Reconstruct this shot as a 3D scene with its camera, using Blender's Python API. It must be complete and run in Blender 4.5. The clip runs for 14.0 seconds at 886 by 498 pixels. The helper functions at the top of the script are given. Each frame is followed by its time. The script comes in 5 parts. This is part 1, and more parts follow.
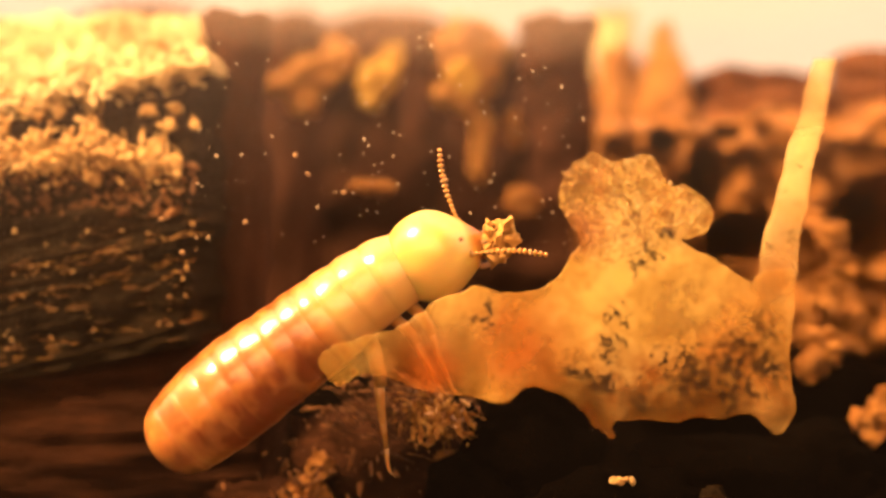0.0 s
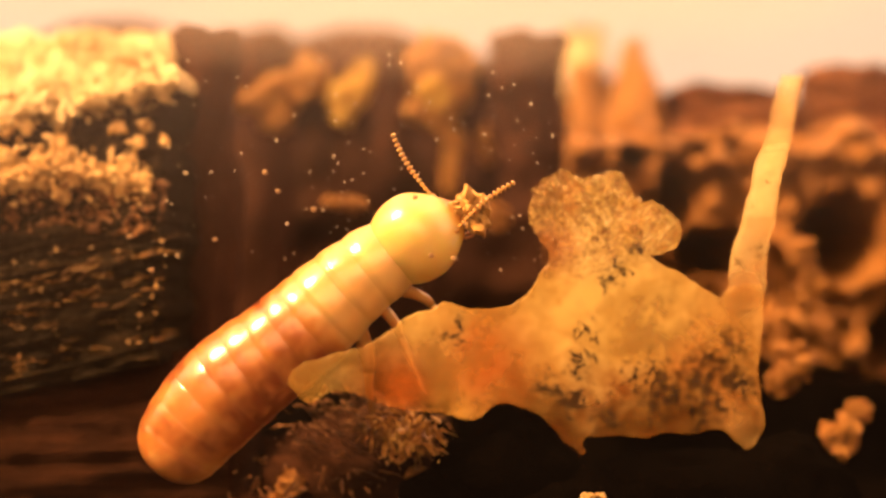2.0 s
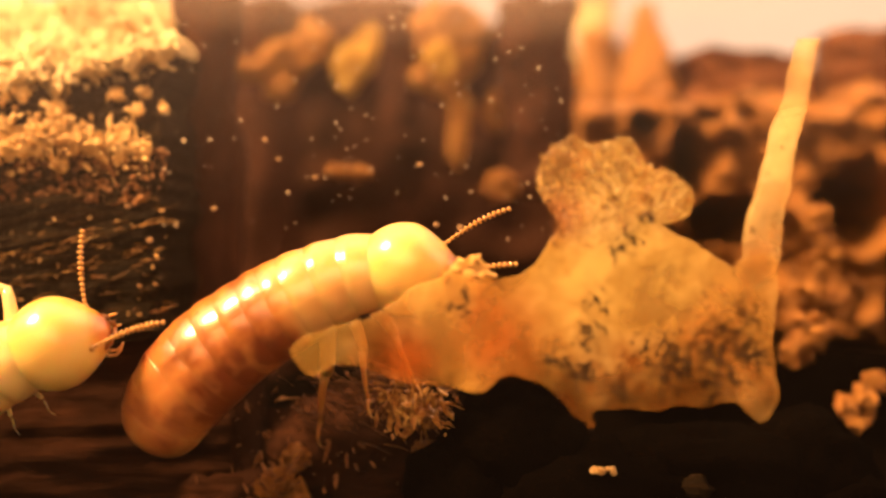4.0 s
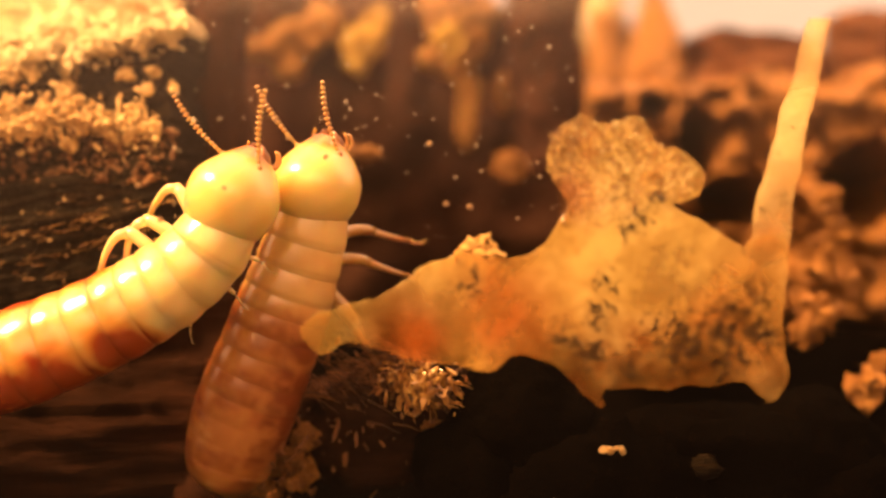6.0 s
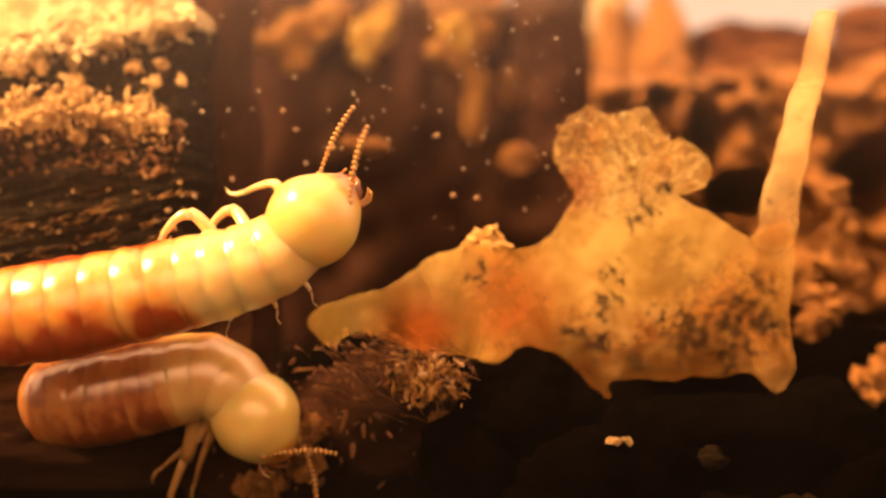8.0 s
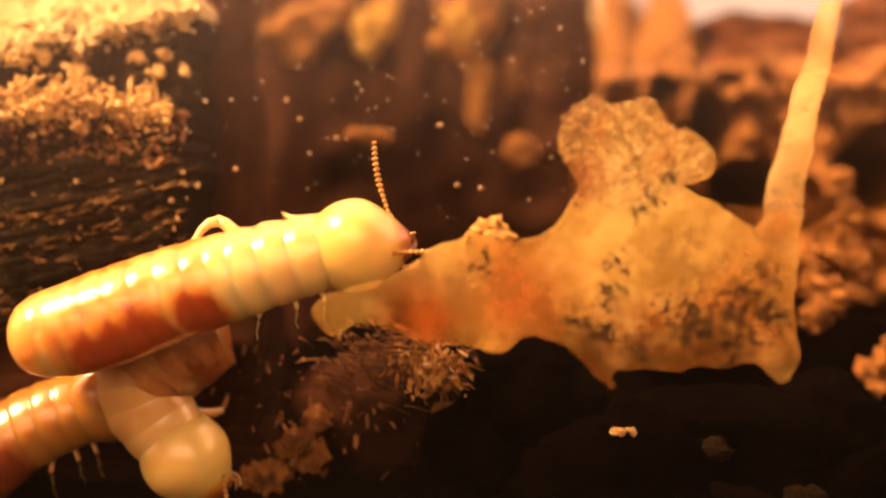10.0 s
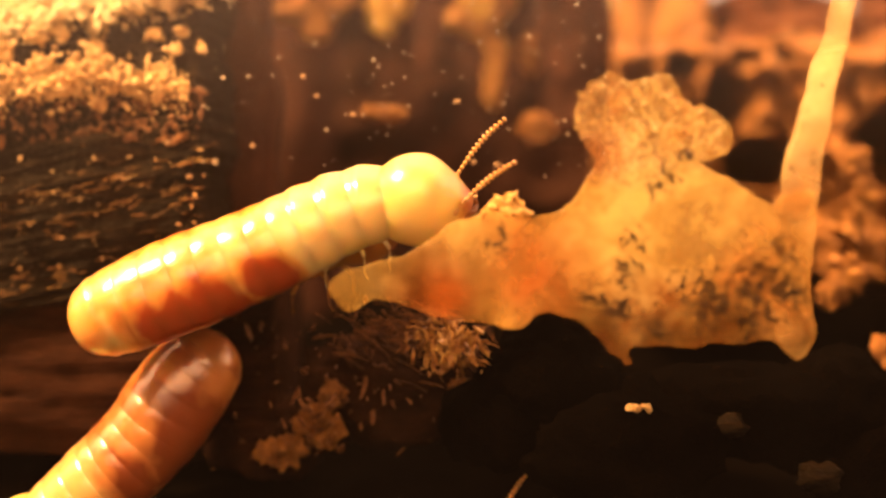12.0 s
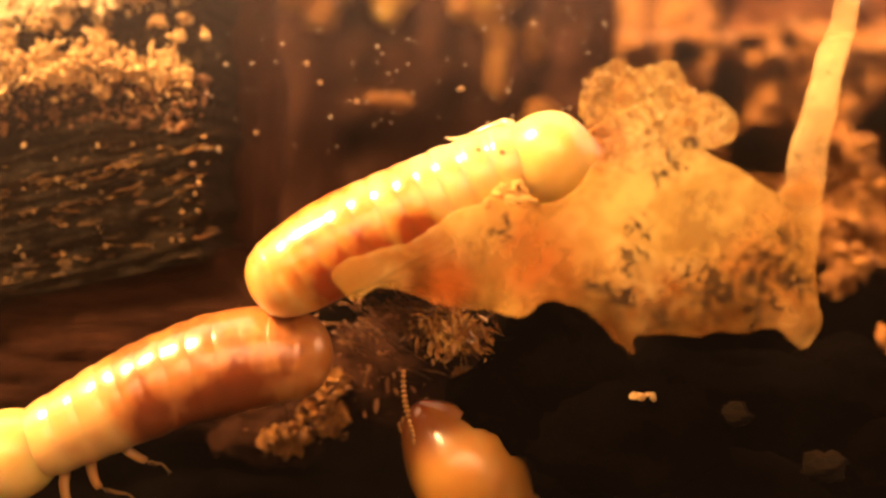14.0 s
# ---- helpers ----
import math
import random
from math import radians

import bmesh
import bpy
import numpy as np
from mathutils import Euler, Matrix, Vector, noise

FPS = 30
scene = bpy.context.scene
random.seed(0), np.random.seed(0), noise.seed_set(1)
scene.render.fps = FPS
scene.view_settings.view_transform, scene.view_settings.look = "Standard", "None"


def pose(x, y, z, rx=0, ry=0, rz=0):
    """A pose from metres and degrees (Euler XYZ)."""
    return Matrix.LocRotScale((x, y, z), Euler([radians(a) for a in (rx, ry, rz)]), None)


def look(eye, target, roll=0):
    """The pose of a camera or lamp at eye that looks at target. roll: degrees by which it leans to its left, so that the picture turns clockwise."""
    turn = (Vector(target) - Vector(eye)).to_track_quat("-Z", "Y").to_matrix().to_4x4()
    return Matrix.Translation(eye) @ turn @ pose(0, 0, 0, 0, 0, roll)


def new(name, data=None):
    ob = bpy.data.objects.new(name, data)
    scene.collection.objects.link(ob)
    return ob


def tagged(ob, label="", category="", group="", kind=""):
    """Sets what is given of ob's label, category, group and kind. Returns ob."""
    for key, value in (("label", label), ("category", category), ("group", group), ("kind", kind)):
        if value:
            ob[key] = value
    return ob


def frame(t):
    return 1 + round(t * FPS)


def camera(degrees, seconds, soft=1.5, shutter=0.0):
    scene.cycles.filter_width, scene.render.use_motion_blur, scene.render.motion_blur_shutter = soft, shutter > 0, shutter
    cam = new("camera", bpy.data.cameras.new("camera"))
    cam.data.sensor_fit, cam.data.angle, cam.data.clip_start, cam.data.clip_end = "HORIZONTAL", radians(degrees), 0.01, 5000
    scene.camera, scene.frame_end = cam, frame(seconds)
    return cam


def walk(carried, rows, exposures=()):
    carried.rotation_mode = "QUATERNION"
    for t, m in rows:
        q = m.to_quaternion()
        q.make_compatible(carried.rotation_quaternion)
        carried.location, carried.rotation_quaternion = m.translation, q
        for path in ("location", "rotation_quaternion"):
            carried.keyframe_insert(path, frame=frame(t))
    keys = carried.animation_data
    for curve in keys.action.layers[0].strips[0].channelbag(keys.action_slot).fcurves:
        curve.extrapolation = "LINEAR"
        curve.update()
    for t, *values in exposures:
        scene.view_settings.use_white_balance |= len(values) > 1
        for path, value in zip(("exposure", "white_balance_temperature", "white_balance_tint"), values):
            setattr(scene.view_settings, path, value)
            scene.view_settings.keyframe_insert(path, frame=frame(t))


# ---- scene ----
MM = 0.001  # the place is built in millimetres


def camera_pose(x, y, z, yaw, pitch, roll):
    return pose(x * MM, y * MM, z * MM, 90 + pitch, roll, yaw)


# ---- camera ----
cam = camera(39.4, 14.0, soft=2.4)
cam.data.dof.use_dof = True
cam.data.dof.focus_distance = 29.3 * MM
cam.data.dof.aperture_fstop = 33
walk(cam, [
    (0.0, camera_pose(-0.155, -27.918, 0.139, 0.274, 1.277, -0.303)),
    (0.5, camera_pose(-0.089, -27.943, 0.185, -0.782, 2.014, -0.137)),
    (1.0, camera_pose(-0.032, -27.989, 0.175, -0.959, 2.241, -0.080)),
    (1.5, camera_pose(-0.023, -28.059, 0.176, -0.862, 2.228, -0.082)),
    (2.0, camera_pose(-0.049, -27.939, 0.175, -0.887, 1.981, -0.069)),
    (4.5, camera_pose(0.124, -27.143, 0.176, -0.233, 0.277, 0.054)),
    (5.0, camera_pose(0.077, -27.156, 0.157, -0.210, 0.081, 0.017)),
    (5.5, camera_pose(0.039, -27.229, 0.024, -0.197, 0.256, 0.011)),
    (6.0, camera_pose(0.027, -27.208, 0.040, -0.040, -0.083, -0.005)),
    (6.5, camera_pose(0.008, -27.348, -0.048, -0.009, 0.152, -0.027)),
    (7.0, camera_pose(-0.000, -27.370, 0.000, -0.000, -0.000, 0.000)),
    (7.5, camera_pose(0.027, -27.320, -0.024, 0.185, -0.175, 0.015)),
    (10.0, camera_pose(-0.008, -27.223, -0.113, 0.399, -0.630, -0.030)),
    (10.5, camera_pose(-0.067, -27.119, -0.136, 0.405, -0.846, -0.126)),
    (11.0, camera_pose(-0.014, -27.122, -0.206, 0.843, -1.285, -0.109)),
    (11.5, camera_pose(-0.091, -27.223, -0.200, 0.958, -1.509, -0.140)),
    (12.0, camera_pose(-0.045, -27.308, -0.211, 1.079, -1.512, -0.072)),
    (12.5, camera_pose(-0.074, -27.276, -0.236, 1.003, -1.434, -0.129)),
    (13.0, camera_pose(-0.057, -27.362, -0.230, 1.093, -1.545, -0.107)),
    (13.5, camera_pose(-0.124, -27.307, -0.284, 1.096, -1.832, -0.125)),
    (14.0, camera_pose(-0.024, -27.226, -0.241, 1.312, -2.019, -0.158)),
], exposures=[(0, 0.24, 6500, 11), (0.6, 0.03, 6500, 14), (4.5, 0.05, 6500, 12), (7.5, 0.06, 6500, 15), (9.8, 0.05, 6500, 19), (10.6, 0.05, 6500, 22), (11.0, 0.25, 6500, 18), (13.0, 0.34, 6500, 15), (14, 0.30, 6500, 13)])

# ---- light: a warm lamp from above, dim room ----
world = bpy.data.worlds.new("world")
scene.world = world
world.use_nodes = True
wt = world.node_tree
w_co, w_sep, w_ramp = (wt.nodes.new("ShaderNode" + k) for k in ("TexCoord", "SeparateXYZ", "ValToRGB"))
wt.links.new(w_co.outputs["Generated"], w_sep.inputs[0])
wt.links.new(w_sep.outputs["Z"], w_ramp.inputs["Fac"])
wt.links.new(w_ramp.outputs["Color"], wt.nodes["Background"].inputs["Color"])
w_ramp.color_ramp.interpolation = "EASE"
w_ramp.color_ramp.elements[0].color = (0.007, 0.0036, 0.002, 1)
w_ramp.color_ramp.elements[1].position, w_ramp.color_ramp.elements[1].color = 0.48, (1.0, 0.51, 0.25, 1)
wt.nodes["Background"].inputs["Strength"].default_value = 3.7
sun_data = bpy.data.lights.new("sun", "SUN")
sun_data.energy, sun_data.angle, sun_data.color = 14.0, radians(13), (1.0, 0.505, 0.185)
sun = new("sun", sun_data)
sun.matrix_world = look((-0.62, -0.25, 0.74), (0, 0, 0))


# ---- materials ----
class Mat:
    """A small builder of node materials; coordinates are in millimetres of the object's space."""

    def __init__(self, name):
        self.m = bpy.data.materials.new(name)
        self.m.use_nodes = True
        self.t = self.m.node_tree
        self.b = self.t.nodes["Principled BSDF"]
        self.out = self.t.nodes["Material Output"]
        co = self.t.nodes.new("ShaderNodeTexCoord")
        sc = self.add("ShaderNodeVectorMath", operation="SCALE")
        self.t.links.new(co.outputs["Object"], sc.inputs[0])
        sc.inputs["Scale"].default_value = 1000.0
        self.co = sc.outputs[0]

    def add(self, kind, operation="", attribute=""):
        n = self.t.nodes.new(kind)
        if operation:
            n.operation = operation
        if attribute:
            n.attribute_name = attribute
        return n

    def link(self, a, b):
        self.t.links.new(a, b)

    def stretch(self, x, y, z, rx=0.0, ry=0.0, rz=0.0):
        n = self.add("ShaderNodeMapping")
        n.inputs["Scale"].default_value = (x, y, z)
        n.inputs["Rotation"].default_value = (radians(rx), radians(ry), radians(rz))
        self.link(self.co, n.inputs["Vector"])
        return n.outputs[0]

    def noise(self, scale, detail=4.0, rough=0.55, co=None, warp=0.0):
        n = self.add("ShaderNodeTexNoise")
        self.link(co or self.co, n.inputs["Vector"])
        for k, v in (("Scale", scale), ("Detail", detail), ("Roughness", rough), ("Distortion", warp)):
            n.inputs[k].default_value = v
        return n.outputs["Fac"]

    def ramp(self, fac, *stops):
        n = self.add("ShaderNodeValToRGB")
        e = n.color_ramp.elements
        while len(e) < len(stops):
            e.new(0.5)
        for el, (p, c) in zip(e, stops):
            el.position, el.color = p, ((c, c, c, 1) if isinstance(c, (int, float)) else (*c, 1))
        self.link(fac, n.inputs["Fac"])
        return n.outputs["Color"]

    def mix(self, fac, a, b, mode="MIX"):
        n = self.add("ShaderNodeMix")
        n.data_type, n.blend_type = "RGBA", mode
        for s, v in ((n.inputs[0], fac), (n.inputs[6], a), (n.inputs[7], b)):
            if isinstance(v, (int, float)):
                s.default_value = v
            elif isinstance(v, tuple):
                s.default_value = (*v, 1)
            else:
                self.link(v, s)
        return n.outputs[2]

    def math(self, op, a, b=0.0):
        n = self.add("ShaderNodeMath", operation=op)
        for s, v in zip(n.inputs, (a, b)):
            if isinstance(v, (int, float)):
                s.default_value = v
            else:
                self.link(v, s)
        return n.outputs[0]

    def patch(self, x, y, z, r0, r1):
        """One inside r0 of a place, none beyond r1."""
        d = self.add("ShaderNodeVectorMath", operation="DISTANCE")
        self.link(self.co, d.inputs[0])
        d.inputs[1].default_value = (x, y, z)
        n = self.add("ShaderNodeMapRange")
        self.link(d.outputs["Value"], n.inputs["Value"])
        for k, v in (("From Min", r0), ("From Max", r1), ("To Min", 1.0), ("To Max", 0.0)):
            n.inputs[k].default_value = v
        return n.outputs[0]

    def set(self, **vals):
        for k, v in vals.items():
            s = self.b.inputs[k.replace("_", " ")]
            if isinstance(v, (int, float)):
                s.default_value = v
            elif isinstance(v, tuple):
                s.default_value = v if len(v) == len(s.default_value) else (*v, 1)
            else:
                self.link(v, s)
        return self

    def bump(self, fac, depth, strength=1.0):
        n = self.add("ShaderNodeBump")
        n.inputs["Distance"].default_value = depth * MM
        n.inputs["Strength"].default_value = strength
        self.link(fac, n.inputs["Height"])
        self.link(n.outputs[0], self.b.inputs["Normal"])
        return self


def rough_wood(name, dark, mid, light, gloss, grain=(0.35, 2.0, 5.0), lean=0.0, depth=0.12, shine=0.12):
    """Damp gnawed wood with a long grain."""
    w = Mat(name)
    fib = w.noise(1.6, 6, 0.65, w.stretch(*grain, ry=lean), 0.6)
    spot = w.noise(0.55, 3)
    fine = w.noise(9.0, 3, 0.6, w.stretch(0.4, 1, 1.6, ry=lean))
    c = w.ramp(fib, (0.3, dark), (0.52, mid), (0.72, light))
    c = w.mix(w.ramp(spot, (0.35, 0.0), (0.65, 0.75)), c, dark)
    w.set(Base_Color=c, Specular_IOR_Level=shine, Roughness=w.ramp(fine, (0.3, gloss), (0.7, min(1, gloss + 0.35))))
    return w.bump(w.math("ADD", fib, w.math("MULTIPLY", fine, 0.4)), depth).m


def grainy(name, dark, mid, light, gloss=0.45, scale=2.2, sub=0.0, depth=0.15, shine=0.5):
    """Crumbly frass and earth."""
    w = Mat(name)
    big, fine = w.noise(scale * 0.35, 3), w.noise(scale * 3, 5, 0.65)
    isl = w.add("ShaderNodeNewGeometry").outputs["Random Per Island"]
    c = w.ramp(fine, (0.3, dark), (0.5, mid), (0.75, light))
    c = w.mix(w.ramp(big, (0.35, 0.0), (0.7, 0.6)), c, dark)
    c = w.mix(w.math("MULTIPLY", isl, 0.5), c, light)
    w.set(Base_Color=c, Roughness=w.ramp(fine, (0.3, gloss), (0.7, min(1, gloss + 0.3))))
    w.set(Specular_IOR_Level=shine)
    if sub:
        w.set(Subsurface_Weight=sub, Subsurface_Scale=0.3 * MM, Subsurface_Radius=(1, 0.5, 0.2))
    return w.bump(fine, depth).m


def cuticle(name, pale, warm, gut, sub=1.0, gloss=0.30, scale=0.75, coat=0.2, wet=2.1):
    """Soft translucent skin under a wet gloss, with the gut showing through where the mesh says so."""
    w = Mat(name)
    at = w.add("ShaderNodeAttribute", attribute="gut").outputs["Fac"]
    mott = w.noise(1.5, 4, 0.6, warp=0.6)
    spots = w.noise(4.5, 3, 0.6)
    fine = w.noise(9.0, 3)
    deep = w.math("ADD", at, w.math("MULTIPLY", w.math("MULTIPLY", w.math("SUBTRACT", mott, 0.5), at), 1.6))
    skin = w.ramp(deep, (0.05, pale), (0.34, warm), (0.85, gut))
    skin = w.mix(w.math("MULTIPLY", w.ramp(spots, (0.58, 0.0), (0.72, 0.30)), w.ramp(at, (0.05, 0.0), (0.3, 1.0))), skin, gut)
    w.set(Base_Color=skin, Roughness=w.ramp(fine, (0.3, gloss), (0.8, gloss + 0.16)), Subsurface_Weight=sub, Subsurface_Scale=scale * MM,
          Subsurface_Radius=(1.0, 0.55, 0.16), Specular_IOR_Level=0.3, Coat_Weight=1.0, Coat_IOR=wet, Coat_Roughness=coat)
    return w.bump(w.math("ADD", w.math("MULTIPLY", mott, 0.5), fine), 0.012, 0.5).m


M_WOOD = rough_wood("dark damp wood", (0.005, 0.0036, 0.0018), (0.014, 0.0095, 0.0042), (0.055, 0.028, 0.009), 0.4, lean=12, depth=0.2, shine=0.06)
M_LEDGE = rough_wood("brown wood", (0.020, 0.008, 0.004), (0.036, 0.014, 0.0065), (0.062, 0.025, 0.011), 0.7, lean=14, shine=0.06)
M_POST = rough_wood("red brown wood", (0.026, 0.010, 0.006), (0.056, 0.022, 0.012), (0.10, 0.042, 0.022), 0.6, grain=(3, 2, 0.35))
# post wood lightened: the bright backdrop's haze is put into the colour
M_HAZY_WOOD = rough_wood("haze-lightened brown wood", (0.08, 0.033, 0.015), (0.18, 0.078, 0.034), (0.28, 0.13, 0.055), 0.7, grain=(1.5, 2, 0.6))
M_BACK = rough_wood("cavity wood", (0.024, 0.0095, 0.0055), (0.050, 0.021, 0.011), (0.095, 0.040, 0.019), 0.65)
M_PALE = grainy("pale frass", (0.50, 0.37, 0.16), (0.84, 0.70, 0.36), (0.96, 0.87, 0.56), 0.55, scale=1.2, depth=0.4)
M_FRASS = grainy("amber frass", (0.30, 0.135, 0.035), (0.75, 0.49, 0.17), (0.98, 0.84, 0.44), 0.2)
M_CLUMP = grainy("orange frass", (0.07, 0.023, 0.005), (0.36, 0.15, 0.028), (0.72, 0.38, 0.085), 0.3, scale=2.2, depth=0.3)
M_HANG = grainy("hanging orange frass", (0.16, 0.06, 0.012), (0.60, 0.29, 0.065), (0.95, 0.60, 0.17), 0.35, scale=2.2, depth=0.3)
M_DEBRIS = grainy("brown debris", (0.025, 0.010, 0.003), (0.14, 0.056, 0.014), (0.38, 0.18, 0.050), 0.35, scale=2.0)
M_YELLOW = grainy("yellow frass", (0.35, 0.20, 0.03), (0.62, 0.42, 0.07), (0.8, 0.62, 0.18), 0.5, scale=1.4)
# near-black base colour stands in for the lack of light on the floor
M_SHADE_EARTH = grainy("shade-black earth", (0.0004, 0.0003, 0.0002), (0.0009, 0.0006, 0.0004), (0.004, 0.0022, 0.0012), 0.9, shine=0.01)
M_SHARD = grainy("shiny fibres", (0.12, 0.05, 0.01), (0.44, 0.21, 0.045), (0.9, 0.6, 0.2), 0.15)
M_SPLINTER = grainy("amber splinters", (0.02, 0.009, 0.003), (0.10, 0.05, 0.014), (0.42, 0.24, 0.07), 0.2, scale=1.5)
M_GRIT = grainy("beige grit", (0.16, 0.09, 0.04), (0.30, 0.19, 0.09), (0.45, 0.3, 0.16), 0.5)
M_GOLD = grainy("golden frass", (0.36, 0.16, 0.03), (0.72, 0.42, 0.10), (0.95, 0.74, 0.28), 0.2)
M_DUST = grainy("pale dust", (0.5, 0.42, 0.3), (0.7, 0.6, 0.42), (0.9, 0.82, 0.65), 0.4)
M_SKIN = cuticle("cream cuticle", (0.80, 0.62, 0.25), (0.72, 0.36, 0.07), (0.38, 0.07, 0.007), sub=0.85, scale=1.0)
# brown is the skin's own, lowered further for the shade behind the other termite
M_BROWN = cuticle("amber brown cuticle toned down for shade", (0.72, 0.51, 0.19), (0.46, 0.20, 0.052), (0.20, 0.05, 0.010), sub=0.45, scale=0.45)
M_HEAD = cuticle("yellow head capsule", (0.82, 0.66, 0.21), (0.74, 0.46, 0.09), (0.40, 0.12, 0.015), sub=0.8, scale=0.7, coat=0.22)
# amber taken darker, in place of the shade low in the gallery
M_DIM_AMBER = cuticle("amber cuticle darkened for shade", (0.43, 0.225, 0.043), (0.33, 0.13, 0.020), (0.22, 0.05, 0.008), sub=0.8, scale=0.8)
M_LIMB = cuticle("amber limb cuticle", (0.44, 0.26, 0.08), (0.5, 0.28, 0.08), (0.3, 0.13, 0.04), sub=0.7, scale=0.25)
M_LEG = cuticle("pale limb cuticle", (0.80, 0.66, 0.34), (0.62, 0.38, 0.12), (0.3, 0.13, 0.04), sub=0.7, scale=0.25)
M_FEELER = cuticle("golden brown antenna", (0.50, 0.30, 0.09), (0.4, 0.22, 0.06), (0.3, 0.13, 0.04), sub=0.3, gloss=0.25, scale=0.1, wet=1.6)
M_JAW = cuticle("brown jaw", (0.20, 0.07, 0.011), (0.10, 0.03, 0.006), (0.06, 0.018, 0.006), sub=0.2, gloss=0.3, scale=0.15, wet=1.45)


def glinting(name, dark, light):
    """Thin wet flakes that catch the lamp."""
    w = Mat(name)
    isl = w.add("ShaderNodeNewGeometry").outputs["Random Per Island"]
    w.set(Base_Color=w.mix(w.ramp(w.noise(4.0, 4), (0.35, 0.0), (0.7, 1.0)), dark, w.mix(isl, dark, light)), Roughness=0.35, Coat_Weight=1.0, Coat_IOR=1.8, Coat_Roughness=0.22)
    return w.m


M_GLINT = glinting("golden flakes", (0.26, 0.11, 0.02), (1.0, 0.72, 0.22))


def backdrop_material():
    w = Mat("glowing cream card")
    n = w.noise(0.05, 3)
    # the card is added; its emission stands in for the brightness behind the wood
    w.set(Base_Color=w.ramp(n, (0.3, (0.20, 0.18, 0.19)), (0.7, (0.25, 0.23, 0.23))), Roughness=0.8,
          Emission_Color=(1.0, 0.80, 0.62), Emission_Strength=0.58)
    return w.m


def glass_material():
    w = Mat("glass")
    clear, gloss, both, edge = w.add("ShaderNodeBsdfTransparent"), w.add("ShaderNodeBsdfGlossy"), w.add("ShaderNodeMixShader"), w.add("ShaderNodeFresnel")
    clear.inputs["Color"].default_value = (0.98, 0.97, 0.95, 1)
    gloss.inputs["Roughness"].default_value = 0.02
    edge.inputs["IOR"].default_value = 1.48
    w.link(edge.outputs[0], both.inputs[0]), w.link(clear.outputs[0], both.inputs[1]), w.link(gloss.outputs[0], both.inputs[2])
    # a faint veil stands in for lens glare, strongest at top and upper left
    veil, hazed = w.add("ShaderNodeBsdfDiffuse"), w.add("ShaderNodeMixShader")
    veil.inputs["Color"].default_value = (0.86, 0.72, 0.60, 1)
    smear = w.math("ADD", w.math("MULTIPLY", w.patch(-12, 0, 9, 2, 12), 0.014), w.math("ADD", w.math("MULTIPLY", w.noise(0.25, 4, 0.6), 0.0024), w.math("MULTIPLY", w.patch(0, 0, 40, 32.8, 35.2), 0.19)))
    w.link(smear, hazed.inputs[0]), w.link(both.outputs[0], hazed.inputs[1]), w.link(veil.outputs[0], hazed.inputs[2])
    w.link(hazed.outputs[0], w.out.inputs["Surface"])
    return w.m


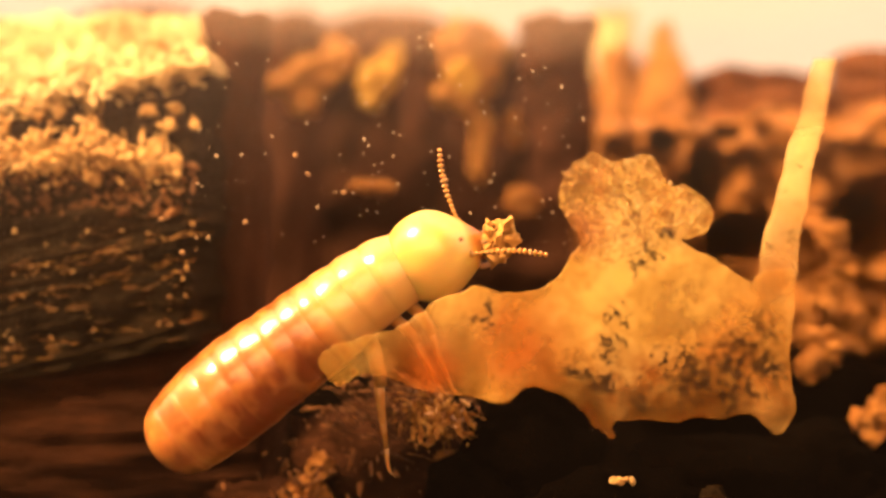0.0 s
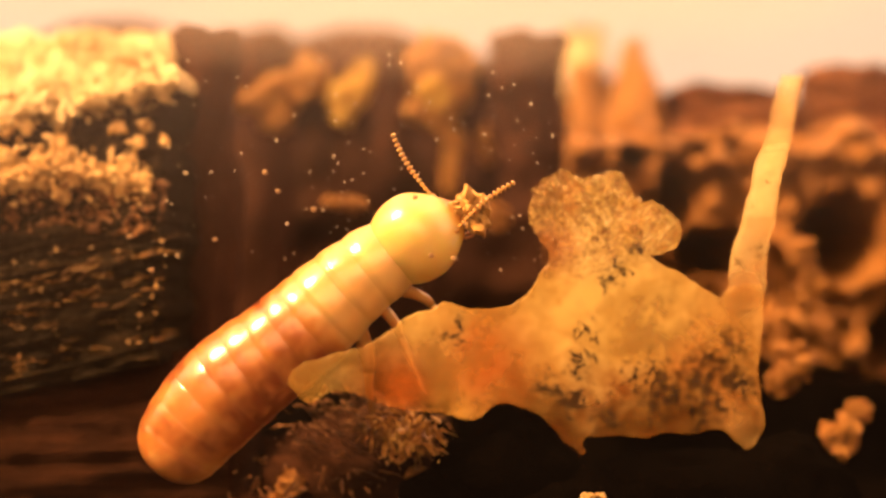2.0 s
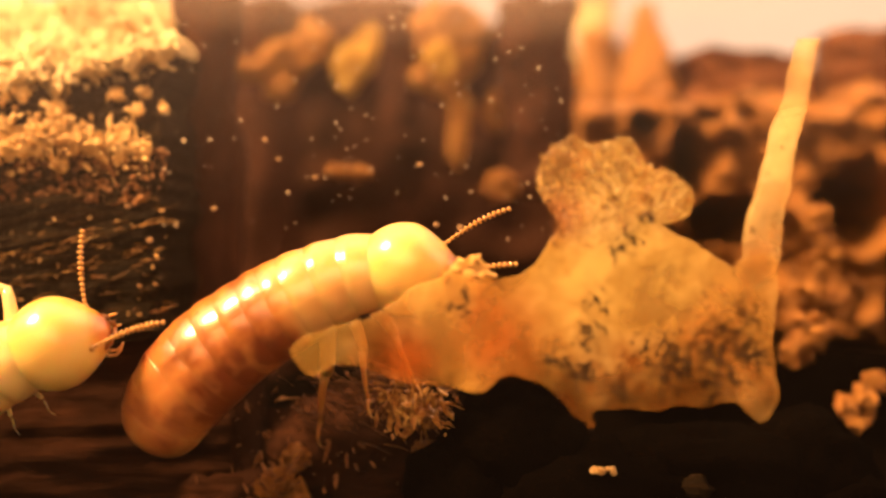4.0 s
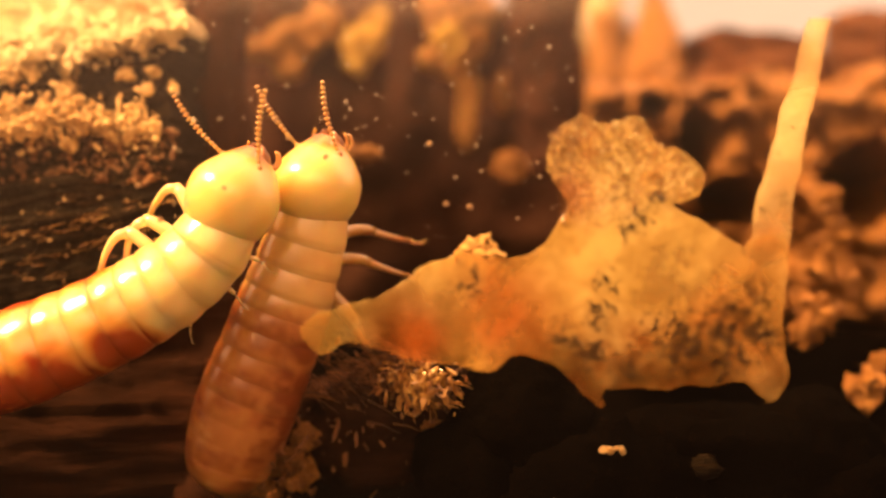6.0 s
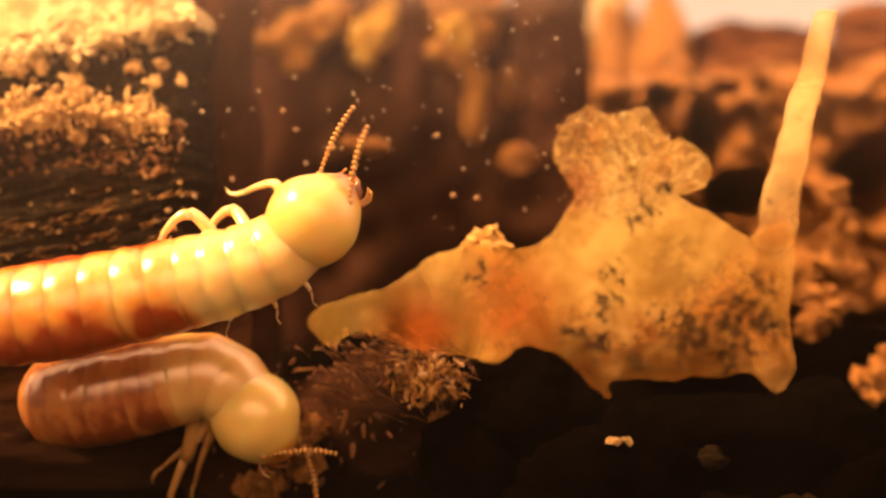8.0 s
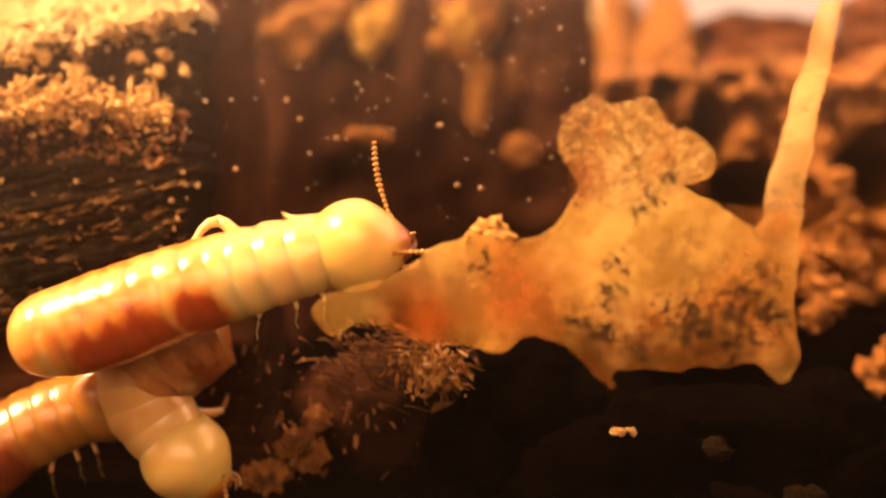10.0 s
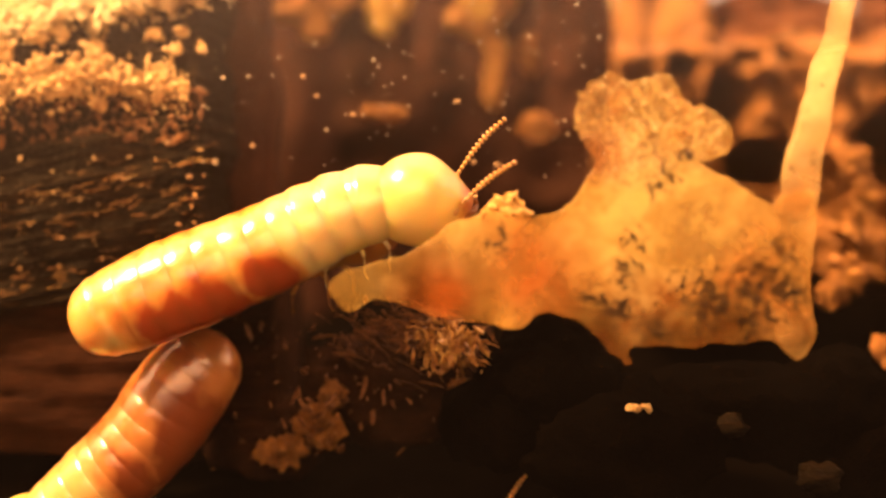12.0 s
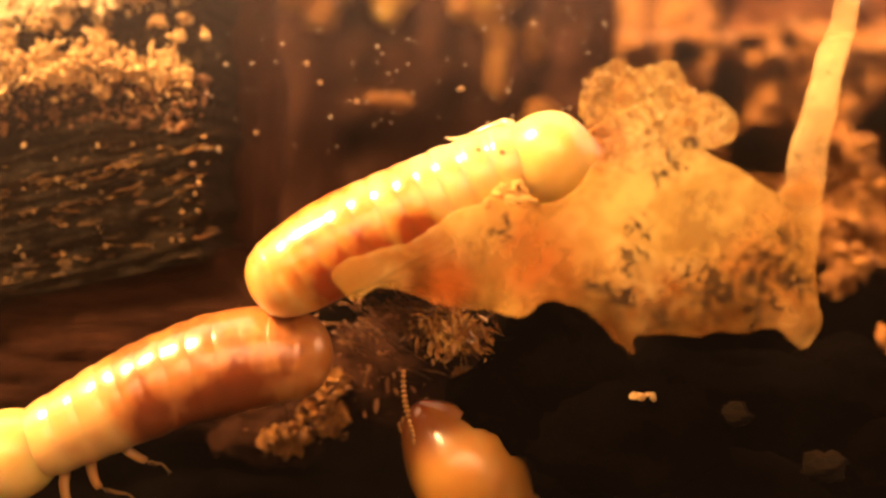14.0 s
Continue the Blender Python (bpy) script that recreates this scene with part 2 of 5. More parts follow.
def film_material(name, lo, hi, gloss, speck, calm=0.0):
    """A thin amber smear: part of the light goes straight through, part is scattered; clotted dark in places."""
    w = Mat(name)
    big, mid, fine = w.noise(0.45, 3, 0.55, warp=0.5), w.noise(2.2, 5, 0.66, warp=0.3), w.noise(4.6, 6, 0.72)
    blend = w.math("ADD", w.math("MULTIPLY", big, 0.72), w.math("MULTIPLY", mid, 0.28))
    base = w.ramp(blend, (0.36, (0.70, 0.43, 0.085)), (0.5, (0.83, 0.62, 0.175)), (0.62, (0.92, 0.77, 0.32)))
    base = w.mix(calm, base, (0.95, 0.82, 0.48))
    red = w.math("MAXIMUM", w.patch(1.20, 0, -1.25, 0.4, 1.9), w.patch(-0.50, 0, -2.0, 0.2, 1.5))
    # browner low down, paler higher up (pale): partly light from the top in colour
    tan = w.math("MAXIMUM", w.patch(3.45, 0, -2.74, 0.6, 2.2), w.math("MULTIPLY", w.patch(6.4, 0, -2.2, 1.0, 3.0), 0.6))
    for q in (w.patch(5.70, 0, -2.61, 0.6, 2.1), w.patch(-0.80, 0, -1.99, 0.2, 1.6), w.patch(4.58, 0, -3.11, 0.6, 1.5), w.patch(7.08, 0, -2.49, 0.4, 1.4), w.patch(6.2, 0, -1.9, 0.5, 1.7), w.patch(4.3, 0, -2.2, 0.3, 1.3), w.patch(2.75, 0, 1.15, 0.2, 0.8), w.patch(2.08, 0, -2.24, 0.2, 1.2)):
        tan = w.math("MAXIMUM", tan, q)
    base = w.mix(w.math("MULTIPLY", tan, w.ramp(mid, (0.35, 1.0), (0.65, 0.55))), base, (0.34, 0.13, 0.022))
    base = w.mix(w.math("MULTIPLY", w.math("MULTIPLY", red, 0.9), w.ramp(big, (0.3, 0.35), (0.6, 1.0))), base, (0.60, 0.17, 0.018))
    base = w.mix(w.math("MULTIPLY", w.patch(7.0, 0, -1.0, 1.0, 3.2), 0.45), base, (0.50, 0.26, 0.065))
    pale = w.math("MAXIMUM", w.patch(3.45, 0, -0.18, 0.5, 2.0), w.math("MAXIMUM", w.patch(5.33, 0, -0.11, 0.4, 1.6), w.patch(0.20, 0, -0.61, 0.2, 1.2)))
    base = w.mix(w.math("MULTIPLY", pale, w.ramp(mid, (0.35, 0.3), (0.6, 0.7))), base, (0.97, 0.78, 0.28))
    clots = w.patch(6.3, 0, -1.6, 0.3, 1.2)
    for q in (w.patch(5.33, 0, -2.05, 0.3, 1.3), w.patch(7.0, 0, -1.9, 0.1, 0.9), w.patch(3.51, 0, -1.45, 0.1, 0.6), w.patch(3.33, 0, -2.30, 0.1, 0.7), w.patch(2.70, 0, -1.99, 0.0, 0.6), w.patch(4.08, 0, -2.61, 0.1, 0.7), w.patch(4.45, 0, 0.70, 0.05, 0.5),
              w.patch(4.20, 0, 0.51, 0.0, 0.5), w.patch(4.70, 0, 1.14, 0.05, 0.45), w.patch(3.64, 0, -0.74, 0.0, 0.5), w.patch(6.95, 0, -0.99, 0.1, 0.6), w.patch(6.33, 0, -2.49, 0.1, 0.9), w.patch(0.58, 0, -0.74, 0.0, 0.6)):
        clots = w.math("MAXIMUM", clots, q)
    froth = w.math("MAXIMUM", w.patch(3.51, 0, 1.95, 1.1, 1.7), w.patch(5.08, 0, 1.61, 0.5, 1.0))
    web = w.noise(5.5, 4, 0.7, warp=1.0)
    base = w.mix(w.math("MULTIPLY", froth, w.ramp(web, (0.36, 0.8), (0.46, 0.0))), base, (0.40, 0.17, 0.025))
    base = w.mix(w.math("MULTIPLY", froth, w.ramp(web, (0.54, 0.0), (0.64, 0.9))), base, (0.98, 0.88, 0.46))
    base = w.mix(w.math("MULTIPLY", w.patch(2.83, 0, 1.20, 0.2, 0.8), 0.6), base, (0.55, 0.20, 0.02))
    spots = w.math("ADD", w.math("MULTIPLY", clots, w.math("MULTIPLY", w.ramp(mid, (0.40, 0.45), (0.56, 1.0)), 0.25)), fine)
    dark = w.ramp(spots, (speck - 0.005, 0.0), (speck + 0.075, 1.0))
    base = w.mix(w.math("MULTIPLY", dark, 0.94), base, (0.045, 0.026, 0.013))
    dif, tra, cle, glo = (w.add("ShaderNodeBsdf" + k) for k in ("Diffuse", "Translucent", "Transparent", "Glossy"))
    for n in (dif, tra):
        w.link(base, n.inputs["Color"])
    cle.inputs["Color"].default_value = (1.0, 0.93, 0.78, 1)
    glo.inputs["Roughness"].default_value = 0.18
    bmp = w.add("ShaderNodeBump")
    bmp.inputs["Distance"].default_value = 0.05 * MM
    w.link(w.math("ADD", w.math("ADD", w.math("MULTIPLY", mid, 0.4), w.math("MULTIPLY", fine, 0.3)), w.math("MULTIPLY", froth, w.math("MULTIPLY", web, 1.3))), bmp.inputs["Height"])
    for n in (dif, glo):
        w.link(bmp.outputs[0], n.inputs["Normal"])
    body = w.add("ShaderNodeMixShader")
    body.inputs[0].default_value = 0.45
    w.link(dif.outputs[0], body.inputs[1]), w.link(tra.outputs[0], body.inputs[2])
    wet = w.add("ShaderNodeMixShader")
    w.link(w.math("ADD", w.math("MULTIPLY", froth, 0.12), gloss), wet.inputs[0])
    w.link(body.outputs[0], wet.inputs[1]), w.link(glo.outputs[0], wet.inputs[2])
    # lower rim thinned to dim it, for light that falls from above
    thin = w.math("MAXIMUM", w.patch(2.83, 0, -3.11, 0.2, 1.2), w.math("MULTIPLY", w.patch(-1.43, 0, -1.68, 0.9, 2.4), 0.62))
    for q in (w.patch(7.2, 0, 0.1, 0.2, 0.6), w.patch(4.33, 0, -3.49, 0.4, 1.4), w.patch(6.08, 0, -3.43, 0.4, 1.4), w.patch(7.45, 0, -3.24, 0.2, 1.0), w.patch(-2.6, 0, -1.9, 0.4, 1.6), w.patch(-0.30, 0, -2.74, 0.2, 0.9)):
        thin = w.math("MAXIMUM", thin, q)
    thick = w.add("ShaderNodeMixShader")
    w.link(w.ramp(w.math("SUBTRACT", w.math("ADD", w.math("ADD", w.math("MULTIPLY", big, 0.75), w.math("MULTIPLY", mid, 0.25)), w.math("MULTIPLY", froth, w.math("SUBTRACT", w.math("MULTIPLY", w.math("SUBTRACT", web, 0.5), 1.3), 0.08))), w.math("SUBTRACT", w.math("MULTIPLY", thin, 0.3), w.math("MULTIPLY", dark, 0.12))), (0.32, lo), (0.5, 0.5 * (lo + hi)), (0.66, hi)), thick.inputs[0])
    w.link(cle.outputs[0], thick.inputs[1]), w.link(wet.outputs[0], thick.inputs[2])
    w.link(thick.outputs[0], w.out.inputs["Surface"])
    return w.m


M_GLOW_CARD, M_GLASS = backdrop_material(), glass_material()
M_FILM = film_material("amber film", 0.16, 0.74, 0.035, 0.63)
M_BUBBLE = film_material("glassy amber froth", 0.10, 0.6, 0.3, 0.66)
M_STRIP = film_material("pale amber film", 0.17, 0.46, 0.05, 0.59, 0.6)


# ---- mesh helpers ----
def part(name, bm, material, parent=None, label="", smooth=True):
    """Link a bmesh in millimetres as one mesh object, under a thing or a part."""
    bmesh.ops.scale(bm, vec=(MM, MM, MM), verts=bm.verts)
    me = bpy.data.meshes.new(name)
    bm.to_mesh(me)
    bm.free()
    me.materials.append(material)
    if smooth:
        me.shade_smooth()
    ob = new(name, me)
    ob.parent = parent
    return tagged(ob, label)


def move(ob, x, y, z, rx=0, ry=0, rz=0):
    ob.matrix_basis = pose(x * MM, y * MM, z * MM, rx, ry, rz)
    return ob


def ease(a, b, v):
    q = max(0.0, min(1.0, (v - a) / (b - a)))
    return q * q * (3 - 2 * q)


def fbm(x, y, z, octaves=4):
    return noise.fractal(Vector((x, y, z)), 1.0, 2.0, octaves)


def relief(nx, nz, place, back):
    """A slab whose front is the grid place(u, v), u and v from 0 to 1, closed by a flat back at the depth given."""
    bm = bmesh.new()
    rows = [[bm.verts.new(place(i / nx, j / nz)) for i in range(nx + 1)] for j in range(nz + 1)]
    for j in range(nz):
        for i in range(nx):
            bm.faces.new((rows[j][i], rows[j][i + 1], rows[j + 1][i + 1], rows[j + 1][i]))
    rim = [rows[0][i] for i in range(nx)] + [rows[j][nx] for j in range(nz)] + [rows[nz][i] for i in range(nx, 0, -1)] + [rows[j][0] for j in range(nz, 0, -1)]
    far = [bm.verts.new((v.co.x, back, v.co.z)) for v in rim]
    for k in range(len(rim)):
        n = (k + 1) % len(rim)
        bm.faces.new((rim[n], rim[k], far[k], far[n]))
    bm.faces.new(far)
    bmesh.ops.recalc_face_normals(bm, faces=bm.faces)
    return bm


def blob(rx, ry, rz, seed, rough=0.3, freq=1.2, level=3):
    bm = bmesh.new()
    bmesh.ops.create_icosphere(bm, subdivisions=level, radius=1.0)
    for v in bm.verts:
        n = v.co.normalized()
        k = 1 + rough * fbm(n.x * freq + seed * 7.3, n.y * freq, n.z * freq, 4) + 0.35 * rough * fbm(n.x * freq * 4 + seed, n.y * freq * 4, n.z * freq * 4, 3)
        v.co = Vector((n.x * rx, n.y * ry, n.z * rz)) * k
    return bm


def crumbs(count, place, rng, lo, hi, level=1, long=1.0):
    """Many small angular grains, joined. place(rng) gives the centre of one."""
    unit = bmesh.new()
    bmesh.ops.create_icosphere(unit, subdivisions=level, radius=1.0)
    pts = np.array([v.co for v in unit.verts])
    tri = np.array([[v.index for v in f.verts] for f in unit.faces])
    unit.free()
    bm = bmesh.new()
    for k in range(count):
        r = lo + (hi - lo) * rng.random() ** 2
        turn = Euler([rng.uniform(0, 6.3) for _ in range(3)]).to_matrix()
        c = Vector(place(rng))
        sx = r * rng.uniform(0.8, 1.5) * long
        vs = [bm.verts.new(c + turn @ Vector((p[0] * sx, p[1] * r * 0.8, p[2] * r)) * rng.uniform(0.55, 1.5)) for p in pts]
        for t in tri:
            bm.faces.new([vs[i] for i in t])
    return bm


def strand(bm, points, r0, r1, sides=6):
    """A tapering rod along points."""
    prev = None
    pts = [Vector(p) for p in points]
    for k, p in enumerate(pts):
        d = (pts[min(k + 1, len(pts) - 1)] - pts[max(k - 1, 0)]).normalized()
        a = d.orthogonal().normalized()
        b = d.cross(a)
        r = r0 + (r1 - r0) * k / (len(pts) - 1)
        ring = [bm.verts.new(p + (a * math.cos(q) + b * math.sin(q)) * r) for q in (2 * math.pi * i / sides for i in range(sides))]
        if prev:
            for i in range(sides):
                bm.faces.new((prev[i], prev[(i + 1) % sides], ring[(i + 1) % sides], ring[i]))
        else:
            bm.faces.new(ring[::-1])
        prev = ring
    bm.faces.new(prev)
    return bm


# ---- the large structure ----
def build_setting():
    # back of the gallery, gnawed wood
    def back(u, v):
        x = -34 + 70 * u
        top = 10.8 - 0.6 * math.sin(x * 0.6) - (2.0 if x > 5.5 else 0) - 0.03 * (x - 4)
        z = -16 + (16 + top) * v
        return x, 25 + 1.6 * fbm(x * 0.2, 3.1, z * 0.15) + 0.7 * fbm(x * 0.7, 7, z * 0.5), z
    tagged(part("wall_north", relief(120, 80, back, 30), M_BACK), "dark brown gnawed wood at the back of the gallery", "wall", kind="structure")

    # floor of earth rising to the back, the gallery's shade put into its black
    def floor(u, v):
        x, y = -34 + 70 * u, 0.3 + 27 * v
        return x, y, -8.4 + 0.2 * y + 0.7 * fbm(x * 0.35, y * 0.35, 5) + 0.25 * fbm(x * 1.3, y * 1.3, 9)
    bm = bmesh.new()
    grid = [[bm.verts.new(floor(i / 110, j / 40)) for i in range(111)] for j in range(41)]
    low = [[bm.verts.new((g.co.x, g.co.y, -16.5)) for g in (row[0], row[-1])] for row in (grid[0], grid[-1])]
    for j in range(40):
        for i in range(110):
            bm.faces.new((grid[j][i], grid[j][i + 1], grid[j + 1][i + 1], grid[j + 1][i]))
    bm.faces.new([*grid[0][::-1], low[0][0], low[0][1]])
    tagged(part("ground", bm, M_SHADE_EARTH), "earth on the bottom of the gallery, coloured black for its shade", "ground", kind="structure")

    # the pane
    bm = bmesh.new()
    bmesh.ops.create_cube(bm, size=1.0)
    bmesh.ops.scale(bm, vec=(50, 0.6, 40), verts=bm.verts)
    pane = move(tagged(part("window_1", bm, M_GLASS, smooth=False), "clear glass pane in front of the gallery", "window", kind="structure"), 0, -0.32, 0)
    pane.visible_shadow = False

    # added glowing card that gives the bright band above the wood
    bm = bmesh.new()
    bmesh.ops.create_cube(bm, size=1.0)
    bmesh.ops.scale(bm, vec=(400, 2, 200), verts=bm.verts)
    move(tagged(part("backdrop", bm, M_GLOW_CARD, smooth=False), "plain cream card far behind the wood, glowing for the bright surroundings", "backdrop", kind="structure"), 0, 80, 60)


build_setting()


def build_wood():
    """The gnawed block: dark wet fibres below, leaning back to a pale crumbly shoulder on top."""
    root = tagged(new("wood_block"), "dark damp gnawed wood block with splintered long grain", "wood")

    def shelf(x):
        return 4.85 + 0.18 * (x + 11.3) + 0.3 * fbm(x * 0.8, 2, 6)

    def surface(x, z):
        """How deep the gnawed face lies."""
        g = z - 0.21 * x
        grain = 0.12 * fbm(x * 0.16, 2, g * 2.2, 5) + 0.08 * fbm(x * 0.5, 5, g * 5.5, 3)
        return 4.3 + 0.03 * max(0, z) + 0.3 * max(0, z - 2.8) ** 1.25 + grain + 0.3 * fbm(x * 0.5, 8, z * 0.5)

    def face(u, v):
        x = -19 + 12.3 * u
        low = -2.3 + 0.2 * (x + 10)
        z = low + (0.1 - low + shelf(x)) * v
        x += (0.35 * fbm(3, 1, z * 0.8) + 0.15 * fbm(3, 8, z * 3)) * u
        return x, surface(x, z) + 2.5 * max(0, (u - 0.97) / 0.03) ** 2, z
    part("block_face", relief(190, 200, face, 11), M_WOOD, root)

    def lower(u, v):
        x = -19 + 14.0 * u
        z = -6.5 + 4.35 * v + 0.2 * (x + 10) * v + 0.25 * fbm(x * 0.4, 3, v * 3) * v
        return x, 4.95 - 0.5 * math.sin(v * math.pi) + 0.2 * fbm(x * 0.3, 1, z * 2.2), z
    part("lower_ledge", relief(90, 30, lower, 10), M_LEDGE, root, "smooth brown wood ledge")

    rng = random.Random(4)
    bm = bmesh.new()
    for k in range(55):
        x = rng.uniform(-14, -6.7)
        z = rng.choice((rng.uniform(-2.2, 2.6), 0.25 * x + 3.0 + rng.gauss(0, 0.35), 0.21 * x + 1.2 + rng.gauss(0, 0.3)))
        a = radians(rng.gauss(12, 9))
        n = rng.uniform(0.12, 0.7)
        y = surface(x, z)
        b = rng.uniform(-0.12, 0.12)
        strand(bm, [(x, y, z), (x + n * 0.5 * math.cos(a), y - 0.06 + b * 0.3, z + n * 0.5 * math.sin(a) + b * 0.4), (x + n * math.cos(a), y - 0.02, z + n * math.sin(a))], rng.uniform(0.008, 0.024), 0.005, 5)
    tagged(part("splinters", bm, M_SPLINTER, root, "fine glinting wood splinters"), kind="stuff")

    bm = bmesh.new()
    for k in range(120):
        x = rng.uniform(-14, -6.8)
        z = rng.choice((0.24 * x + 2.9, 0.22 * x + 2.0, 0.2 * x + 0.4)) + rng.gauss(0, 0.16)
        a, n, y = radians(rng.gauss(14, 10)), rng.uniform(0.12, 0.55), surface(x, z)
        strand(bm, [(x, y, z), (x + n * 0.5 * math.cos(a), y - 0.09, z + n * 0.5 * math.sin(a)), (x + n * math.cos(a), y - 0.03, z + n * math.sin(a))], rng.uniform(0.006, 0.020), 0.005, 5)
    tagged(part("wet_splinters", bm, M_GLINT, root, "glinting wet splinters along the grain"), kind="stuff")

    heaps = ((-10.95, 4, 3.38, 0.30), (-10.73, 4, 2.99, 0.22), (-10.23, 4, 3.24, 0.28), (-9.87, 4, 3.45, 0.42), (-9.63, 4, 3.74, 0.34), (-9.68, 4, 4.17, 0.2), (-9.08, 4, 3.24, 0.25), (-8.73, 4, 3.31, 0.3),
             (-8.51, 4, 3.08, 0.2), (-7.94, 4, 3.38, 0.3), (-7.79, 4, 3.14, 0.2), (-7.34, 4, 3.05, 0.17), (-7.65, 4, 4.10, 0.16), (-7.48, 4, 4.60, 0.13), (-8.15, 4, 4.53, 0.18), (-6.93, 4, 4.10, 0.1),
             (-11.09, 4, 3.74, 0.16), (-9.51, 4, 2.66, 0.2), (-10.73, 4, 4.67, 0.22), (-11.16, 4, 4.46, 0.2), (-11.81, 4, 3.28, 0.4), (-12.52, 4, 3.45, 0.4), (-13.24, 4, 3.24, 0.4), (-12.09, 4, 4.03, 0.3))

    def on_shoulder(rng):
        if rng.random() < 0.35:
            x = rng.uniform(-17, -7.2)
            z = rng.gauss(3.15 + 0.3 * fbm(x * 0.7, 4, 1), 0.3)
            return x, surface(x, z) - rng.uniform(0.0, 0.15), z
        x, y, z, size = rng.choices(heaps, [h[3] ** 1.5 for h in heaps])[0]
        x, z = x + 0.6 * size * rng.gauss(0, 1), z + 0.5 * size * rng.gauss(0, 1)
        return x, surface(x, z) - rng.uniform(0.0, 1.1) * size, z
    tagged(part("frass_heap", crumbs(3200, on_shoulder, rng, 0.025, 0.10, 1, 1.3), M_FRASS, smooth=False), "amber crumbly frass pellets heaped on the wood shoulder", "frass", kind="stuff")

    def low_grains(rng):
        x = rng.uniform(-17, -6.8)
        z = 3.0 - 1.3 * rng.random() ** 1.4 + 0.3 * fbm(x * 0.7, 4, 1)
        return x, surface(x, z) - 0.03, z
    tagged(part("brown_grains", crumbs(620, low_grains, rng, 0.025, 0.11, 1, 1.3), M_DEBRIS, smooth=False), "brown loose frass grains below the heap", "frass", kind="stuff")

    def crust(u, v):
        x = -19.2 + (12.45 + 0.4 * fbm(1, v * 4, 2) - 1.2 * v) * u
        y = 4.75 + 6.5 * v + 0.35 * fbm(x * 1.1, 7, v * 4)
        z = shelf(x) - 0.05 + (8.4 - shelf(x)) * v ** 0.92 + (0.45 * fbm(x * 0.45, y * 0.5, 3) + 0.16 * fbm(x * 1.7, y * 1.7, 5)) * min(1, 4 * v)
        return x, y, z
    def on_crust(rng):
        return crust(rng.random() ** 0.7, rng.random() ** 1.6 * 0.9)
    tagged(part("pale_frass_grains", crumbs(1500, on_crust, rng, 0.05, 0.26, 1, 1.3), M_PALE, smooth=False), "pale yellow frass grains strewn over the crust", "frass", kind="stuff")
    tagged(part("pale_frass", relief(150, 70, crust, 14), M_PALE), "pale yellow sunlit frass crust covering the top of the wood", "frass")

    def on_top(rng):
        x = rng.uniform(-18, -6.8)
        z = shelf(x) + rng.gauss(-0.1, 0.22)
        return x, surface(x, min(z, shelf(x))) - rng.uniform(0.0, 0.25), z
    tagged(part("pale_chips", crumbs(800, on_top, rng, 0.02, 0.09, 1, 1.4), M_PALE, smooth=False), "pale frass chips along the rim of the crust", "frass", kind="stuff")

    def stray(rng):
        x, z = rng.uniform(-15, -6.7), rng.uniform(-2.0, 3.0)
        return x, surface(x, z) - 0.05, z
    tagged(part("frass_crumbs", crumbs(80, stray, rng, 0.012, 0.05, 1, 1.8), M_FRASS, smooth=False), "loose amber crumbs caught in the wood fibres", "frass", kind="stuff")


build_wood()


def post(x, y, z, w, h, material, label, seed, point=0.0):
    """An upright remnant of wood; x, y, z is the middle of its top."""
    w, h = w * (27.4 + y) / 35, h * (27.4 + y) / 35
    def face(u, v):
        a = (u - 0.5) * math.pi
        k = 1 + 0.25 * fbm(seed, v * 3, a * 0.6) + 0.12 * fbm(seed + 4, v * 9, a * 2)
        k *= 1 - point * v
        return w * 0.5 * math.sin(a) * k, -w * 0.35 * math.cos(a) * k, -h * (1 - v) + 0.4 * fbm(a, seed, 2) * (v > 0.5)
    return move(tagged(part("wood_post", relief(24, 40, face, w * 0.3), material), label, "wood", "posts of the gallery"), x, y, z)


def clump(x, y, z, rx, rz, seed, material, label, rough=0.5):
    """A heap of stuck pellets, uneven and open between them."""
    k = (27.4 + y) / 35
    rx, rz = rx * k, rz * k
    rng = random.Random(seed)
    bm = bmesh.new()
    size = 0.22 * math.sqrt(rx * rz)
    for n in range(44):
        a, d = rng.uniform(0, 6.3), rng.random() ** 0.6
        c = Vector((rx * 0.85 * d * math.cos(a), rng.uniform(-0.5, 0.5) * min(rx, rz), rz * 0.85 * d * math.sin(a)))
        q = size * rng.uniform(0.6, 1.35)
        turn = Euler([rng.uniform(0, 6.3) for _ in range(3)]).to_matrix()
        for v in bmesh.ops.create_icosphere(bm, subdivisions=2, radius=1.0)["verts"]:
            p = v.co.copy()
            w = 1 + 1.9 * rough * fbm(p.x * 2.2 + seed + n, p.y * 2.2, p.z * 2.2, 5)
            v.co = c + turn @ Vector((p.x * 1.25, p.y * 0.9, p.z)) * q * w
    return move(tagged(part("frass_clump", bm, material, smooth=False), label, "frass", "frass clumps of the gallery"), x, y, z)


